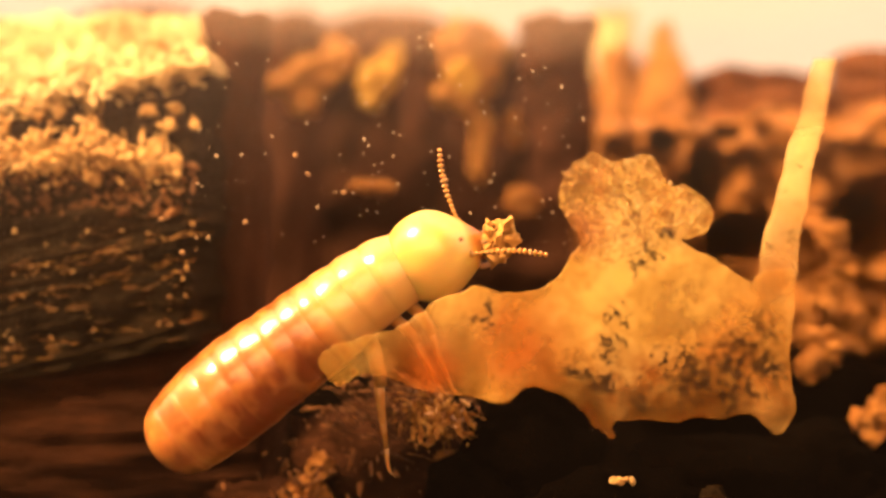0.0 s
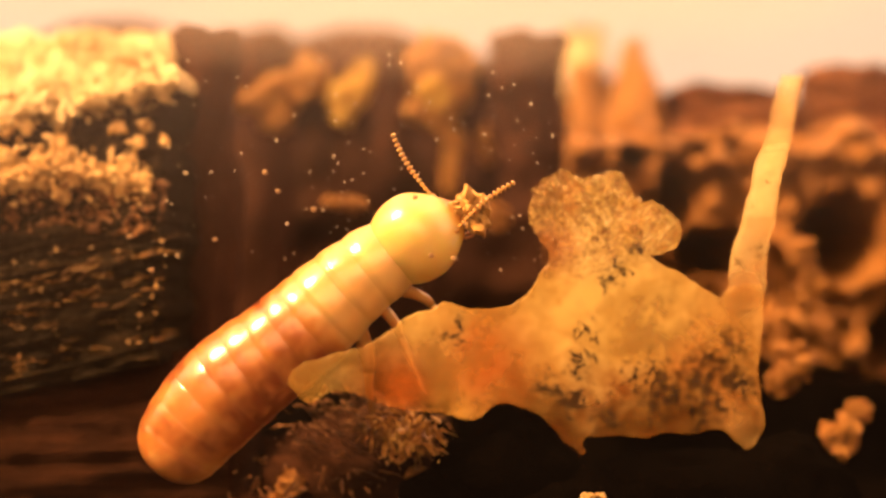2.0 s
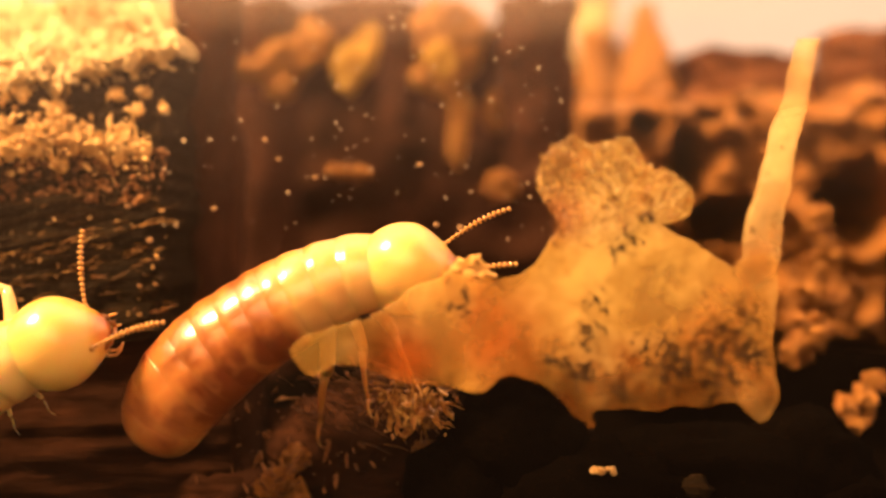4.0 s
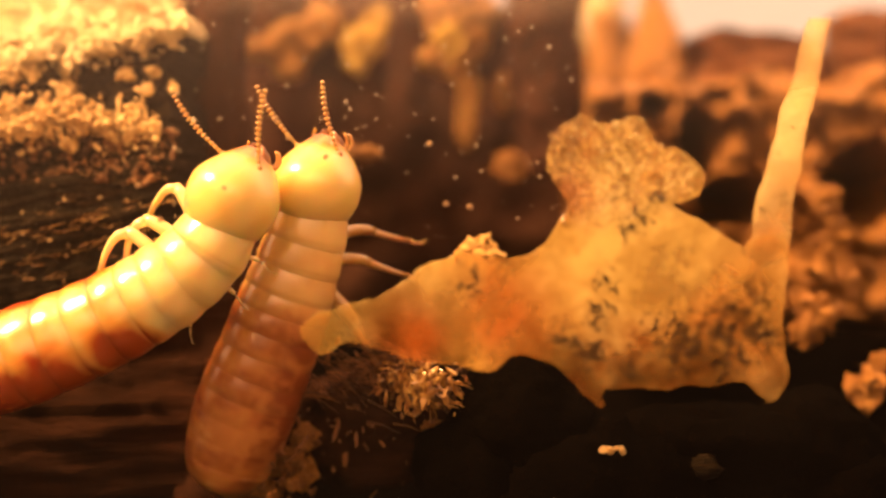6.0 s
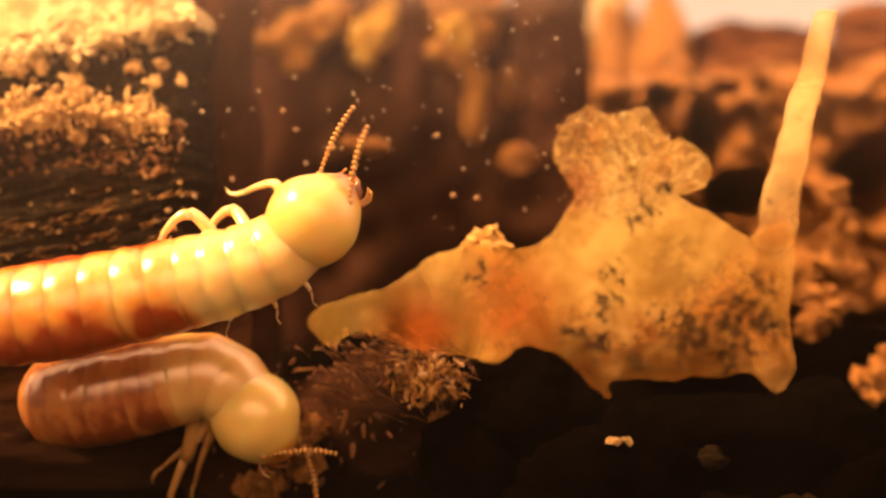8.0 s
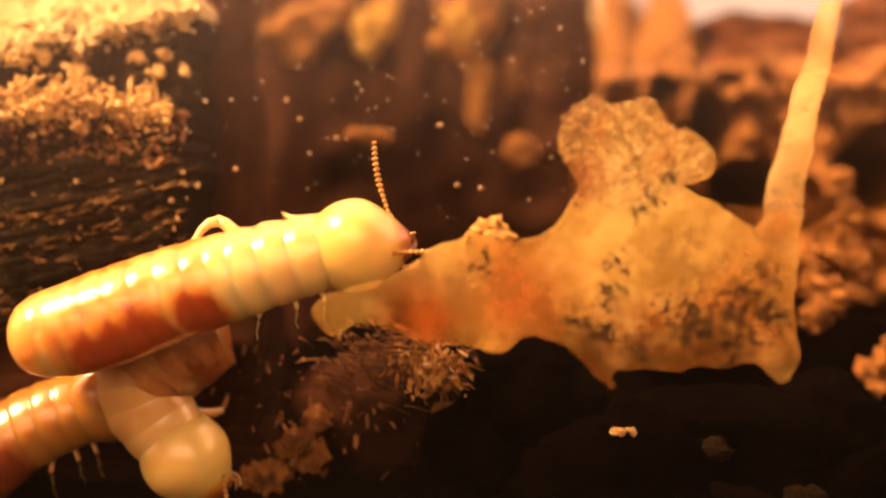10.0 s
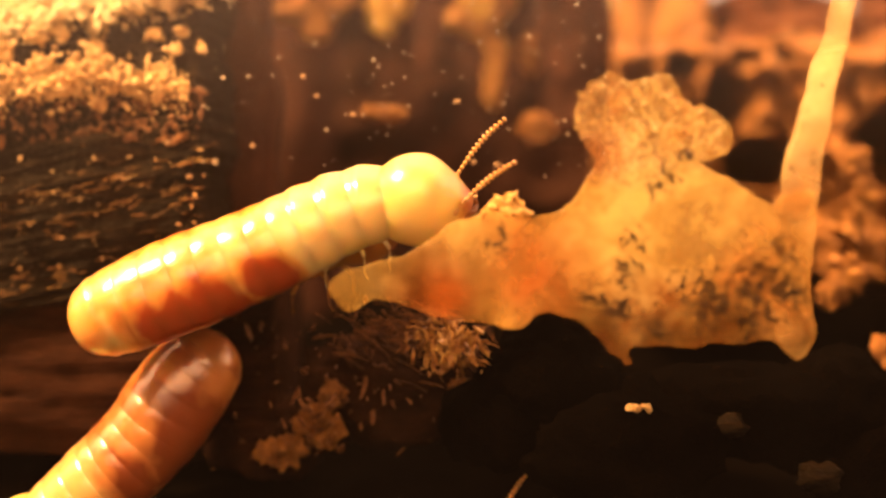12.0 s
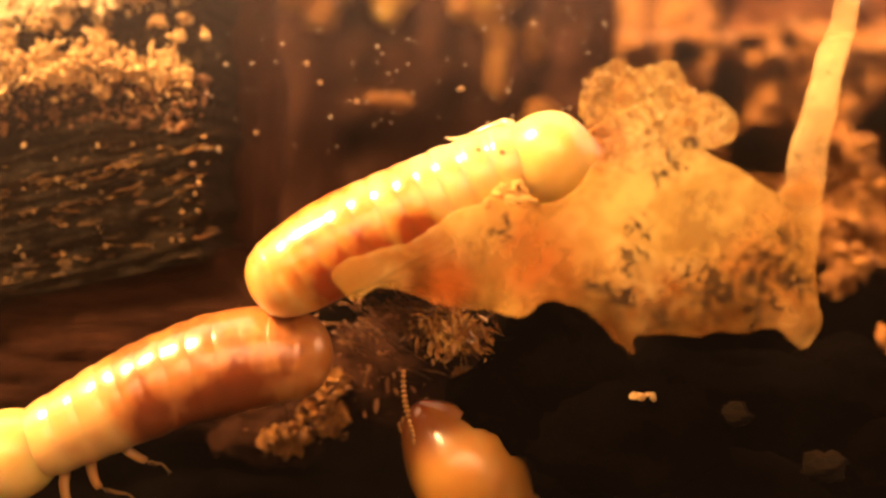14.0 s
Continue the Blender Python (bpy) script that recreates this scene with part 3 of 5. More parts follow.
def build_gallery():
    dk = "dark upright wood remnant in the gallery"
    post(-6.55, 8.55, 7.89, 1.9, 12, M_POST, dk, 1)
    post(-6.86, 22.05, 10.63, 2.2, 14, M_POST, dk, 6)
    post(-1.19, 16.65, 9.27, 1.1, 3.4, M_POST, dk, 2)
    post(3.51, 13.95, 8.89, 2.2, 5.5, M_POST, "red-brown upright wood remnant", 3)
    post(10.98, 16.65, 7.42, 3.6, 3.2, M_HAZY_WOOD, "red-brown broken wood remnant", 4)
    post(15.50, 16.65, 8.26, 2.6, 3.0, M_HAZY_WOOD, "brown upright wood remnant", 5)
    post(7.60, 16.65, 9.3, 2.9, 5.0, M_CLUMP, "orange-brown tapering earth pillar", 7, 0.8)
    post(6.24, 20.43, 10.50, 1.1, 2.0, M_PALE, "pale cream upright remnant", 8)
    post(6.27, 19.35, 8.77, 1.1, 4.0, M_CLUMP, "orange earth pillar under a pale cream top", 9)
    og = "orange crumbly frass clump stuck to the wood"
    for k, (x, y, z, rx, rz) in enumerate((
        (-6.01, 13.95, 6.67, 0.7, 0.4), (-4.86, 13.95, 6.92, 0.75, 0.55), (-4.00, 13.95, 7.60, 0.5, 0.7), (-5.05, 13.95, 6.11, 0.5, 0.45), (-4.48, 13.95, 7.21, 0.6, 0.5),
        (0.13, 13.95, 8.01, 0.7, 0.9), (1.19, 13.95, 7.72, 0.6, 0.9), (0.71, 13.95, 6.94, 0.7, 0.8), (-0.16, 13.95, 6.27, 0.6, 0.5), (0.61, 13.95, 6.08, 0.5, 0.6), (0.90, 13.95, 5.30, 0.33, 0.7), (0.84, 13.95, 4.53, 0.28, 0.65), (0.81, 13.95, 3.89, 0.24, 0.5),
        (2.15, 13.95, 5.11, 0.4, 0.7), (2.13, 11.25, 2.58, 0.5, 0.45), (-2.36, 8.55, 2.77, 0.75, 0.22),
        (11.20, 8.55, 1.30, 0.45, 0.6), (11.35, 8.55, 0.40, 0.5, 0.6), (10.65, 8.0, -0.75, 0.6, 0.45), (11.30, 8.5, -1.10, 0.85, 0.55), (12.14, 9.0, -0.85, 0.6, 0.45), (10.50, 7.2, -1.75, 0.65, 0.5), (10.12, 7.2, -2.35, 0.5, 0.4),
        (11.45, 6.0, -3.70, 0.6, 0.65), (12.09, 6.6, -3.14, 0.4, 0.35))):
        clump(x, y, z, rx, rz, k + 1, M_HANG if x < 1.5 and y > 10 else M_CLUMP, og)
    clump(0.29, 12.87, 6.73, 0.5, 0.5, 73, M_YELLOW, "bright yellow frass clump stuck to the wood")
    clump(-2.72, 13.95, 6.53, 0.75, 0.7, 71, M_YELLOW, "bright yellow frass clump stuck to the wood")
    clump(-2.18, 14.49, 7.47, 0.4, 0.6, 72, M_YELLOW, "bright yellow frass clump stuck to the wood")
    # crumbly wall of caked earth, eaten into deep pockets
    pockets = ((8.06, 3.24, 0.75, 1.3), (6.64, 4.55, 0.55, 0.40), (8.85, 4.90, 0.65, 0.32), (10.05, 4.95, 0.45, 0.30), (9.33, 1.50, 1.35, 1.1), (13.52, 2.00, 1.7, 1.8), (12.9, -3.2, 2.2, 1.1), (11.14, 3.5, 0.45, 0.9),
               (15.4, -1.33, 1.3, 1.3), (5.6, 2.6, 0.9, 1.5), (7.0, -0.5, 2.2, 2.2), (10.0, -3.2, 2.6, 1.6))

    def wall(u, v):
        x = 4.7 + 15 * u
        z = -2.6 + 0.5 * fbm(x * 0.6, 9, 2) * (1 - v) + (8.3 + 0.35 * fbm(x * 0.8, 1, 3) + 0.25 * math.sin(x * 1.9)) * v
        hole = 0.0
        for cx, cz, rx, rz in pockets:
            d = math.hypot((x - cx) / rx, (z - cz) / rz) + 0.22 * fbm(x * 0.9, cx, z * 0.9)
            hole = max(hole, 1 - ease(0.55, 0.95, d))
        lump = abs(fbm(x * 0.75, 4, z * 0.75, 2)) * 1.4 + 0.35 * fbm(x * 2.3, 2, z * 2.3, 3)
        return x, 12.2 - lump + 5.5 * hole + 1.2 * ease(0.9, 1.0, v), z
    tagged(part("earth_wall", relief(170, 130, wall, 19), M_CLUMP), "orange crumbly caked earth wall eaten into dark pockets", "earth")

    bk = "earth mound on the gallery floor, coloured black for its shade"
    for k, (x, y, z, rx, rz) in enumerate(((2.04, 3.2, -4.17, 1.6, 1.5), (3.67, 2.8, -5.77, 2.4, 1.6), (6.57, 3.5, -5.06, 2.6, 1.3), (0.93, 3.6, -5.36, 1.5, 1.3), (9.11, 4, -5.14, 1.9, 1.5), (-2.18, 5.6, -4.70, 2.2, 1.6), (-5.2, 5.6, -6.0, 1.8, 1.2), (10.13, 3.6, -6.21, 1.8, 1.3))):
        move(tagged(part("earth_mound", blob(rx, 1.4, rz, 40 + k, 0.3, 1.3, 4), M_LEDGE if x < -1 else M_SHADE_EARTH), bk if x > -1 else "dark brown earth mound on the gallery floor", "earth", "earth mounds"), x, y, z)
    for k, (x, z, r) in enumerate(((6.25, -5.2, 0.42), (8.36, -6.45, 0.5))):
        move(tagged(part("earth_mound", blob(r, 0.4, 0.7 * r, 60 + k, 0.4, 1.6, 3), M_WOOD), "small dim brown earth lump on the black floor", "earth", "earth mounds"), x, 2.2, z)
    br = "orange-brown crumbly frass on the gallery floor"
    for k, (x, y, z, rx, rz) in enumerate(((-3.81, 4.2, -5.61, 0.75, 0.6), (-4.71, 4, -6.22, 0.8, 0.45), (-3.45, 4.2, -4.82, 0.4, 0.4), (-0.06, 3.6, -3.66, 0.3, 0.35), (-0.20, 3.8, -4.54, 0.35, 0.3))):
        clump(x, y, z, rx, rz, 90 + k, M_CLUMP, br, 0.9)
    move(tagged(part("crumb", crumbs(7, lambda g: (g.uniform(-0.26, 0.26), 0, g.uniform(-0.07, 0.07)), random.Random(8), 0.05, 0.12), M_FRASS, smooth=False), "small amber crumb on the shade-black earth", "frass"), 3.98, 1.6, -4.62)
    rng = random.Random(17)

    def litter(rng):
        x, y, z = -3.41, 3.9, -4.34
        x, z = x + rng.gauss(0, 1.2), z + rng.gauss(0, 0.85)
        return x, y + 0.25 * z * 0.3 + rng.uniform(-0.5, 0.6), z
    tagged(part("litter", crumbs(90, litter, rng, 0.02, 0.09, 1, 2.5), M_DEBRIS, smooth=False), "brown fibrous litter on the gallery floor", "litter", kind="stuff")
    rng = random.Random(11)
    bm = bmesh.new()
    for k in range(110):
        x, y, z = -0.55, 3.2, -3.30
        x, y, z = x + rng.gauss(0, 0.42), y + rng.uniform(-0.4, 0.4), z + rng.gauss(0, 0.26)
        z -= 0.35 * (x + 0.6)
        a, n = radians(rng.gauss(-35, 28)), rng.uniform(0.15, 0.6)
        strand(bm, [(x, y, z), (x + 0.5 * n * math.cos(a), y - 0.08, z + 0.5 * n * math.sin(a) + 0.04), (x + n * math.cos(a), y, z + n * math.sin(a))], rng.uniform(0.015, 0.05), 0.01, 5)
    brown = bmesh.new()
    for k in range(200):
        x, y, z = -1.6, 3.5, -3.02
        x, y, z = x + rng.gauss(0, 0.95), y + rng.uniform(-0.3, 0.6), z + rng.gauss(0, 0.42)
        a, n = radians(rng.gauss(-28, 18)), rng.uniform(0.3, 0.9)
        strand(brown, [(x, y, z), (x + 0.5 * n * math.cos(a), y - 0.05, z + 0.5 * n * math.sin(a) + 0.06), (x + n * math.cos(a), y + 0.1, z + n * math.sin(a))], rng.uniform(0.012, 0.04), 0.008, 5)
    x0, y0, z0 = -0.44, 2.9, -3.36
    tagged(part("golden_flakes", crumbs(240, lambda g: (x0 + g.gauss(0, 0.42), y0 + g.uniform(-0.3, 0.2), z0 + g.gauss(0, 0.28)), rng, 0.02, 0.10, 1, 2.6), M_GLINT, smooth=False), "golden frass flakes glinting among the fibres", "frass", kind="stuff")
    tagged(part("brown_fibres", brown, M_DEBRIS), "matted brown wood fibres on the dark floor", "wood fibre", kind="stuff")
    tagged(part("fibre_tuft", bm, M_SHARD), "tuft of shiny amber wood fibres on the dark floor", "wood fibre", kind="stuff")


build_gallery()


# ---- the amber smear on the glass ----
def outline(points, step, wobble, seed):
    """A closed outline through the corners given, with a fine uneven edge."""
    out = []
    pts = [Vector((x, 0, z)) for x, z in points]
    for k, p in enumerate(pts):
        a, q, b = pts[k - 1], pts[(k + 1) % len(pts)], pts[(k + 2) % len(pts)]
        n = max(1, round((q - p).length / step))
        for i in range(n):
            t = i / n
            c = 0.5 * (2 * p + (q - a) * t + (2 * a - 5 * p + 4 * q - b) * t * t + (3 * p - a - 3 * q + b) * t ** 3)
            d = Vector((fbm(c.x * 1.4 + seed, 0, c.z * 1.4, 5), 0, fbm(c.x * 1.4, seed, c.z * 1.4 + 9, 5))) * wobble
            out.append(c + d)
    return out


def sheet(points, y0, y1, inset=0.08):
    """A thin slab with a rounded rim, its back against y0."""
    bm = bmesh.new()
    n = len(points)
    rings = []
    for y, s in ((y0, 0.6), (y0 + 0.3 * (y1 - y0), 0.0), (y0 + 0.75 * (y1 - y0), 0.25), (y1, 1.0)):
        ring = []
        for k, p in enumerate(points):
            d = points[(k + 1) % n] - points[k - 1]
            inward = Vector((-d.z, 0, d.x))
            inward = inward.normalized() if inward.length else inward
            ring.append(bm.verts.new((p.x + inward.x * inset * s, y, p.z + inward.z * inset * s)))
        rings.append(ring)
    for a, b in zip(rings, rings[1:]):
        for k in range(n):
            bm.faces.new((a[k], a[(k + 1) % n], b[(k + 1) % n], b[k]))
    for ring in (rings[0], rings[-1]):
        es = [bm.edges.get((ring[k], ring[(k + 1) % n])) for k in range(n)]
        bmesh.ops.triangle_fill(bm, edges=es, use_beauty=True)
    bmesh.ops.recalc_face_normals(bm, faces=bm.faces)
    return bm


def build_film():
    root = tagged(new("amber_film"), "translucent amber smear with dark clots stuck to the glass", "smear")
    left = [(-3.04, -1.96), (-2.85, -1.51), (-1.80, -1.14), (-0.90, -0.80), (-0.49, -0.36), (0.14, -0.19), (0.65, -0.11), (1.23, -0.19), (1.78, -0.18), (2.23, 0.10), (2.55, 0.49), (2.75, 0.86), (2.73, 1.20)]
    crest = [(2.45, 1.66), (2.36, 2.14), (2.55, 2.66), (2.89, 2.84), (3.10, 2.94), (3.45, 2.74), (3.76, 2.86), (4.30, 2.94), (4.58, 2.56), (4.85, 2.21), (5.15, 2.24), (5.48, 2.06), (5.78, 1.66), (5.68, 1.26), (5.28, 1.06)]
    right = [(5.14, 0.94), (5.76, 0.56), (6.60, 0.11), (6.72, 0.26), (7.0, 0.33), (7.4, 0.34), (7.64, 0.30), (7.66, 0.0), (7.62, -0.74), (7.56, -1.49), (7.61, -2.30), (7.69, -2.74), (7.53, -3.19), (7.25, -3.31), (6.93, -3.16), (6.58, -2.91), (5.20, -3.06), (3.70, -3.12), (3.62, -3.44), (3.43, -3.41), (3.15, -3.14), (2.70, -2.76), (2.18, -2.49), (1.55, -2.41), (1.07, -2.66), (0.20, -2.54), (-0.55, -2.41), (-1.30, -2.21), (-2.02, -2.06), (-2.65, -2.26)]
    body = outline(left + crest + right, 0.04, 0.10, 3)
    part("smear_body", sheet(body[::-1], 0.02, 0.10, 0.04), M_FILM, root, smooth=False)

    # the strip leans back from the glass as it rises
    bm = bmesh.new()
    rows = []
    for j in range(61):
        v = j / 60
        x = 7.15 + 1.20 * v ** 1.15 + 0.08 * fbm(v * 6, 1, 4)
        z = -0.2 + 5.27 * v
        y = 0.12 + 9 * max(0, v - 0.4) ** 1.3
        w = 0.46 - 0.20 * v + 0.05 * fbm(v * 7, 4, 2)
        k = 1 + y / 27.4
        rows.append([bm.verts.new(((x + w * s) * k, y + q, z * k)) for s, q in ((-1, 0.05), (-0.7, -0.05), (0, -0.08), (0.7, -0.05), (1, 0.05), (0, 0.12))])
    for a, b in zip(rows, rows[1:]):
        for i in range(6):
            bm.faces.new((a[i], a[(i + 1) % 6], b[(i + 1) % 6], b[i]))
    bm.faces.new(rows[0][::-1]), bm.faces.new(rows[-1])
    bmesh.ops.recalc_face_normals(bm, faces=bm.faces)
    part("strip", bm, M_STRIP, root, "pale amber strip rising from the smear")

    rng = random.Random(21)

    def knob(rng):
        a, r = rng.uniform(0, 6.3), rng.random() ** 0.5
        x, y, z = 4.01, 0, 1.95
        x, z = x + 1.55 * r * math.cos(a), z + 0.72 * r * math.sin(a)
        return x, 0.12 + 0.08 * rng.random(), z - 0.28 * (x - 4.0)
    tagged(part("beads", crumbs(150, knob, rng, 0.02, 0.09, 2, 1.5), M_BUBBLE, root, "glassy amber beads"), kind="stuff")


build_film()


def build_dust():
    rng = random.Random(33)

    def speck(rng):
        return rng.uniform(-6, 4.5), rng.uniform(0.03, 0.06), rng.gauss(3.3, 1.3)
    tagged(part("dust_specks", crumbs(230, speck, rng, 0.005, 0.032, 1, 1.5), M_DUST, smooth=False), "pale dust specks stuck to the inside of the glass", "dust", kind="stuff")

    for x, z in ((-6.67, 1.41), (-6.19, 0.66), (-4.77, 1.35), (-3.36, 2.45), (-3.65, 2.87), (-0.24, 2.32), (0.11, 0.99), (0.64, 0.93), (-2.55, 2.04)):
        move(tagged(part("grit", blob(0.065, 0.04, 0.055, x, 0.6, 1.5, 2), M_GRIT), "pale grit stuck to the inside of the glass", "grit", "grit on the glass"), x, 0.05, z)


build_dust()

# ---- termites ----
LENGTH = 8.7
RADII = ((0, 0.30), (0.06, 0.50), (0.16, 0.68), (0.36, 0.88), (0.7, 1.04), (1.1, 1.13), (1.7, 1.20), (2.6, 1.23), (3.5, 1.17), (4.4, 1.14), (5.0, 1.09), (5.8, 1.03), (6.5, 0.97), (7.0, 0.90), (7.3, 0.80))
CUTS = (0.0, 0.8, 1.35, 1.9, 2.45, 3.0, 3.55, 4.1, 4.6, 5.05, 5.7, 6.35, 7.05)


def girth(s):
    for (a, p), (b, q) in zip(RADII, RADII[1:]):
        if s <= b:
            return p + (q - p) * max(0, s - a) / (b - a)
    return RADII[-1][1]


def gut_shade(s, y, z, amount, seed):
    """How much of the gut shows: a long mass below, a lobe in front of it, a smudge at the tail."""
    n = fbm(s * 0.9 + seed, y * 0.9, z * 0.9)
    mass = ease(0.9, 2.0, s) * (1 - ease(3.2, 4.0, s + 0.35 * z)) * ease(-0.35, 0.6, 0.72 - z + 0.4 * n)
    lobe = 1 - ease(0.55, 1.1, Vector(((s - 4.25 + 0.25 * z) / 0.75, y / 2.2, (z - 0.10) / 0.85)).length)
    smudge = 0.4 * (1 - ease(0.3, 1.0, Vector(((s - 0.75) / 0.6, y / 1.2, (z - 0.1) / 0.6)).length))
    veins = 0.35 * ease(0.1, 0.5, fbm(s * 1.6 + seed, y * 0.7 + 4, z * 1.1)) * (1 - ease(4.4, 5.0, s))
    # the higher base tone partly stands for shade deep in the gallery
    base = (0.24 if amount > 1 else 0.37) * (1 - ease(4.3, 5.2, s))
    base += 0.14 * ease(4.3, 5.0, s) * (1 - ease(6.0, 6.8, s)) if amount < 1 else 0.0
    return base + amount * (max(mass, 0.95 * lobe, smudge) + veins * (0.4 if amount > 1 else 1.0))


def profile(s, thick):
    """The radius along the relaxed body: shallow waists between abdominal rings, shingled plates on the thorax."""
    k = next((i for i in range(len(CUTS) - 1) if s < CUTS[i + 1]), len(CUTS) - 2)
    u = max(0.0, min(1.0, (s - CUTS[k]) / (CUTS[k + 1] - CUTS[k])))
    if CUTS[k] > 5:
        wave = 0.022 * math.sin(math.pi * u) + 0.045 * (0.5 - u) * ease(0, 0.14, u)
    else:
        depth = 0.004 + 0.014 * ease(1.0, 3.6, s)
        wave = depth * math.sin(math.pi * u) + 0.6 * depth * (0.5 - u) * ease(0, 0.2, u) if k else 0.012 * ease(0, 0.6, u) * (1 - u)
    return girth(s) * (1 + (thick - 1) * min(1.0, max(0.35, (7 - s) / 2))), wave


def body_ring(s0, s1, gut_amount, seed, stout, waist):
    """One segment, its middle at the origin, along x; z is its back. Its front is tucked under the one before."""
    bm = bmesh.new()
    mid = 0.5 * (s0 + s1)
    tail, span = s0 == 0, s1 - s0
    rings, count = [], 36
    steps = (-0.45, -0.16, -0.05, -0.012, 0.0, 0.014, 0.03, 0.07, 0.13, 0.22, 0.34, 0.46, 0.58, 0.70, 0.82, 0.92, 1.0, 1.12, 1.3) if not tail else (0.0, 0.015, 0.04, 0.08, 0.14, 0.22, 0.32, 0.44, 0.58, 0.72, 0.86, 1.0, 1.3)
    for u in steps:
        s = s0 + span * u
        tuck = 1.0 if 0 <= u <= 1 else (0.999 - 0.05 * ((u - 1) / 0.3) ** 2 if u > 1 else 1.0 + 0.02 * u - 0.35 * u * u)
        r0, wave = profile(max(s0, min(s, s1 - 0.001)), stout)
        ring = []
        for k in range(count):
            a = 2 * math.pi * k / count
            y, z = math.cos(a), math.sin(a)
            r = r0 * (1 + waist * wave * (0.5 + 0.5 * ease(-0.5, 0.5, z))) * tuck
            flat = 0.95 if z > 0 else 0.88
            w = 1 + 0.014 * fbm(s * 1.5 + seed, y * 2, z * 2)
            side = 1 + 0.018 * math.exp(-((z + 0.25) / 0.16) ** 2)
            ring.append(bm.verts.new((s - mid, r * y * w * side, r * z * flat * w)))
        rings.append(ring)
    for a, b in zip(rings, rings[1:]):
        for k in range(count):
            bm.faces.new((a[(k + 1) % count], b[(k + 1) % count], b[k], a[k]))
    for ring, x, sign in ((rings[0], rings[0][0].co.x - 0.06, 1), (rings[-1], rings[-1][0].co.x + 0.02, -1)):
        c = bm.verts.new((x, 0, 0))
        rim = ring if tail and sign > 0 else [bm.verts.new(v.co) for v in ring]
        for k in range(count):
            q = (c, rim[k], rim[(k + 1) % count])
            bm.faces.new(q[::-1] if sign > 0 else q)
    lay = bm.verts.layers.float.new("gut")
    for v in bm.verts:
        v[lay] = gut_shade(v.co.x + mid, v.co.y, v.co.z, gut_amount, seed)
    return bm


def head_mesh(big):
    """A smooth capsule, widest behind the middle, squared off towards the mouth, with a swollen shield above the jaws."""
    bm = bmesh.new()
    bmesh.ops.create_uvsphere(bm, u_segments=40, v_segments=28, radius=1.0)
    lay = bm.verts.layers.float.new("gut")
    for v in bm.verts:
        n = v.co.copy()
        taper = 1 - 0.20 * ease(0.1, 1.0, n.x) - 0.06 * ease(0.2, 1.0, -n.x)
        q = Vector((n.x * 1.18 * big, n.y * 1.04 * taper, n.z * (1.10 if n.z > 0 else 0.96) * taper))
        q.x += 0.07 * math.exp(-((n.y / 0.35) ** 2 + ((n.z - 0.25) / 0.22) ** 2)) * ease(0.5, 0.9, n.x)
        q.z -= 0.10 * ease(0.3, 1.0, n.x)
        v.co = q * big * 1.06
        v[lay] = ease(0.62 if big == 1 else 0.25, 1.0, n.x) * (0.75 if big == 1 else 0.6) + 0.03 * ease(-0.2, 0.6, n.x)
    return bm


def jaw_mesh(side):
    bm = bmesh.new()
    return strand(bm, [(0.0, 0.30 * side, 0), (0.18, 0.36 * side, 0), (0.36, 0.30 * side, 0.02), (0.5, 0.14 * side, 0.03), (0.56, 0.0, 0.03)], 0.2, 0.04, 10)


def antenna_mesh():
    """A stalk and a string of beads, a little thicker towards the tip."""
    bm = bmesh.new()
    x = 0.0
    for k in range(15):
        r = 0.095 if k == 0 else 0.054 + 0.030 * ease(1, 7, k) - 0.018 * ease(11, 14, k)
        made = bmesh.ops.create_icosphere(bm, subdivisions=2, radius=1.0)["verts"]
        y = 0.20 * math.sin(k / 14 * 2.2)
        half = 0.11 if k == 0 else 0.050
        for v in made:
            v.co = Vector((x + v.co.x * half, y + v.co.y * r, v.co.z * r))
        x += 0.124 if k else 0.15
    strand(bm, [(0, 0, 0), (0.6, 0.20 * math.sin(0.75), 0), (1.1, 0.2 * math.sin(1.4), 0), (1.7, 0.20 * math.sin(2.1), 0)], 0.03, 0.026, 6)
    return bm


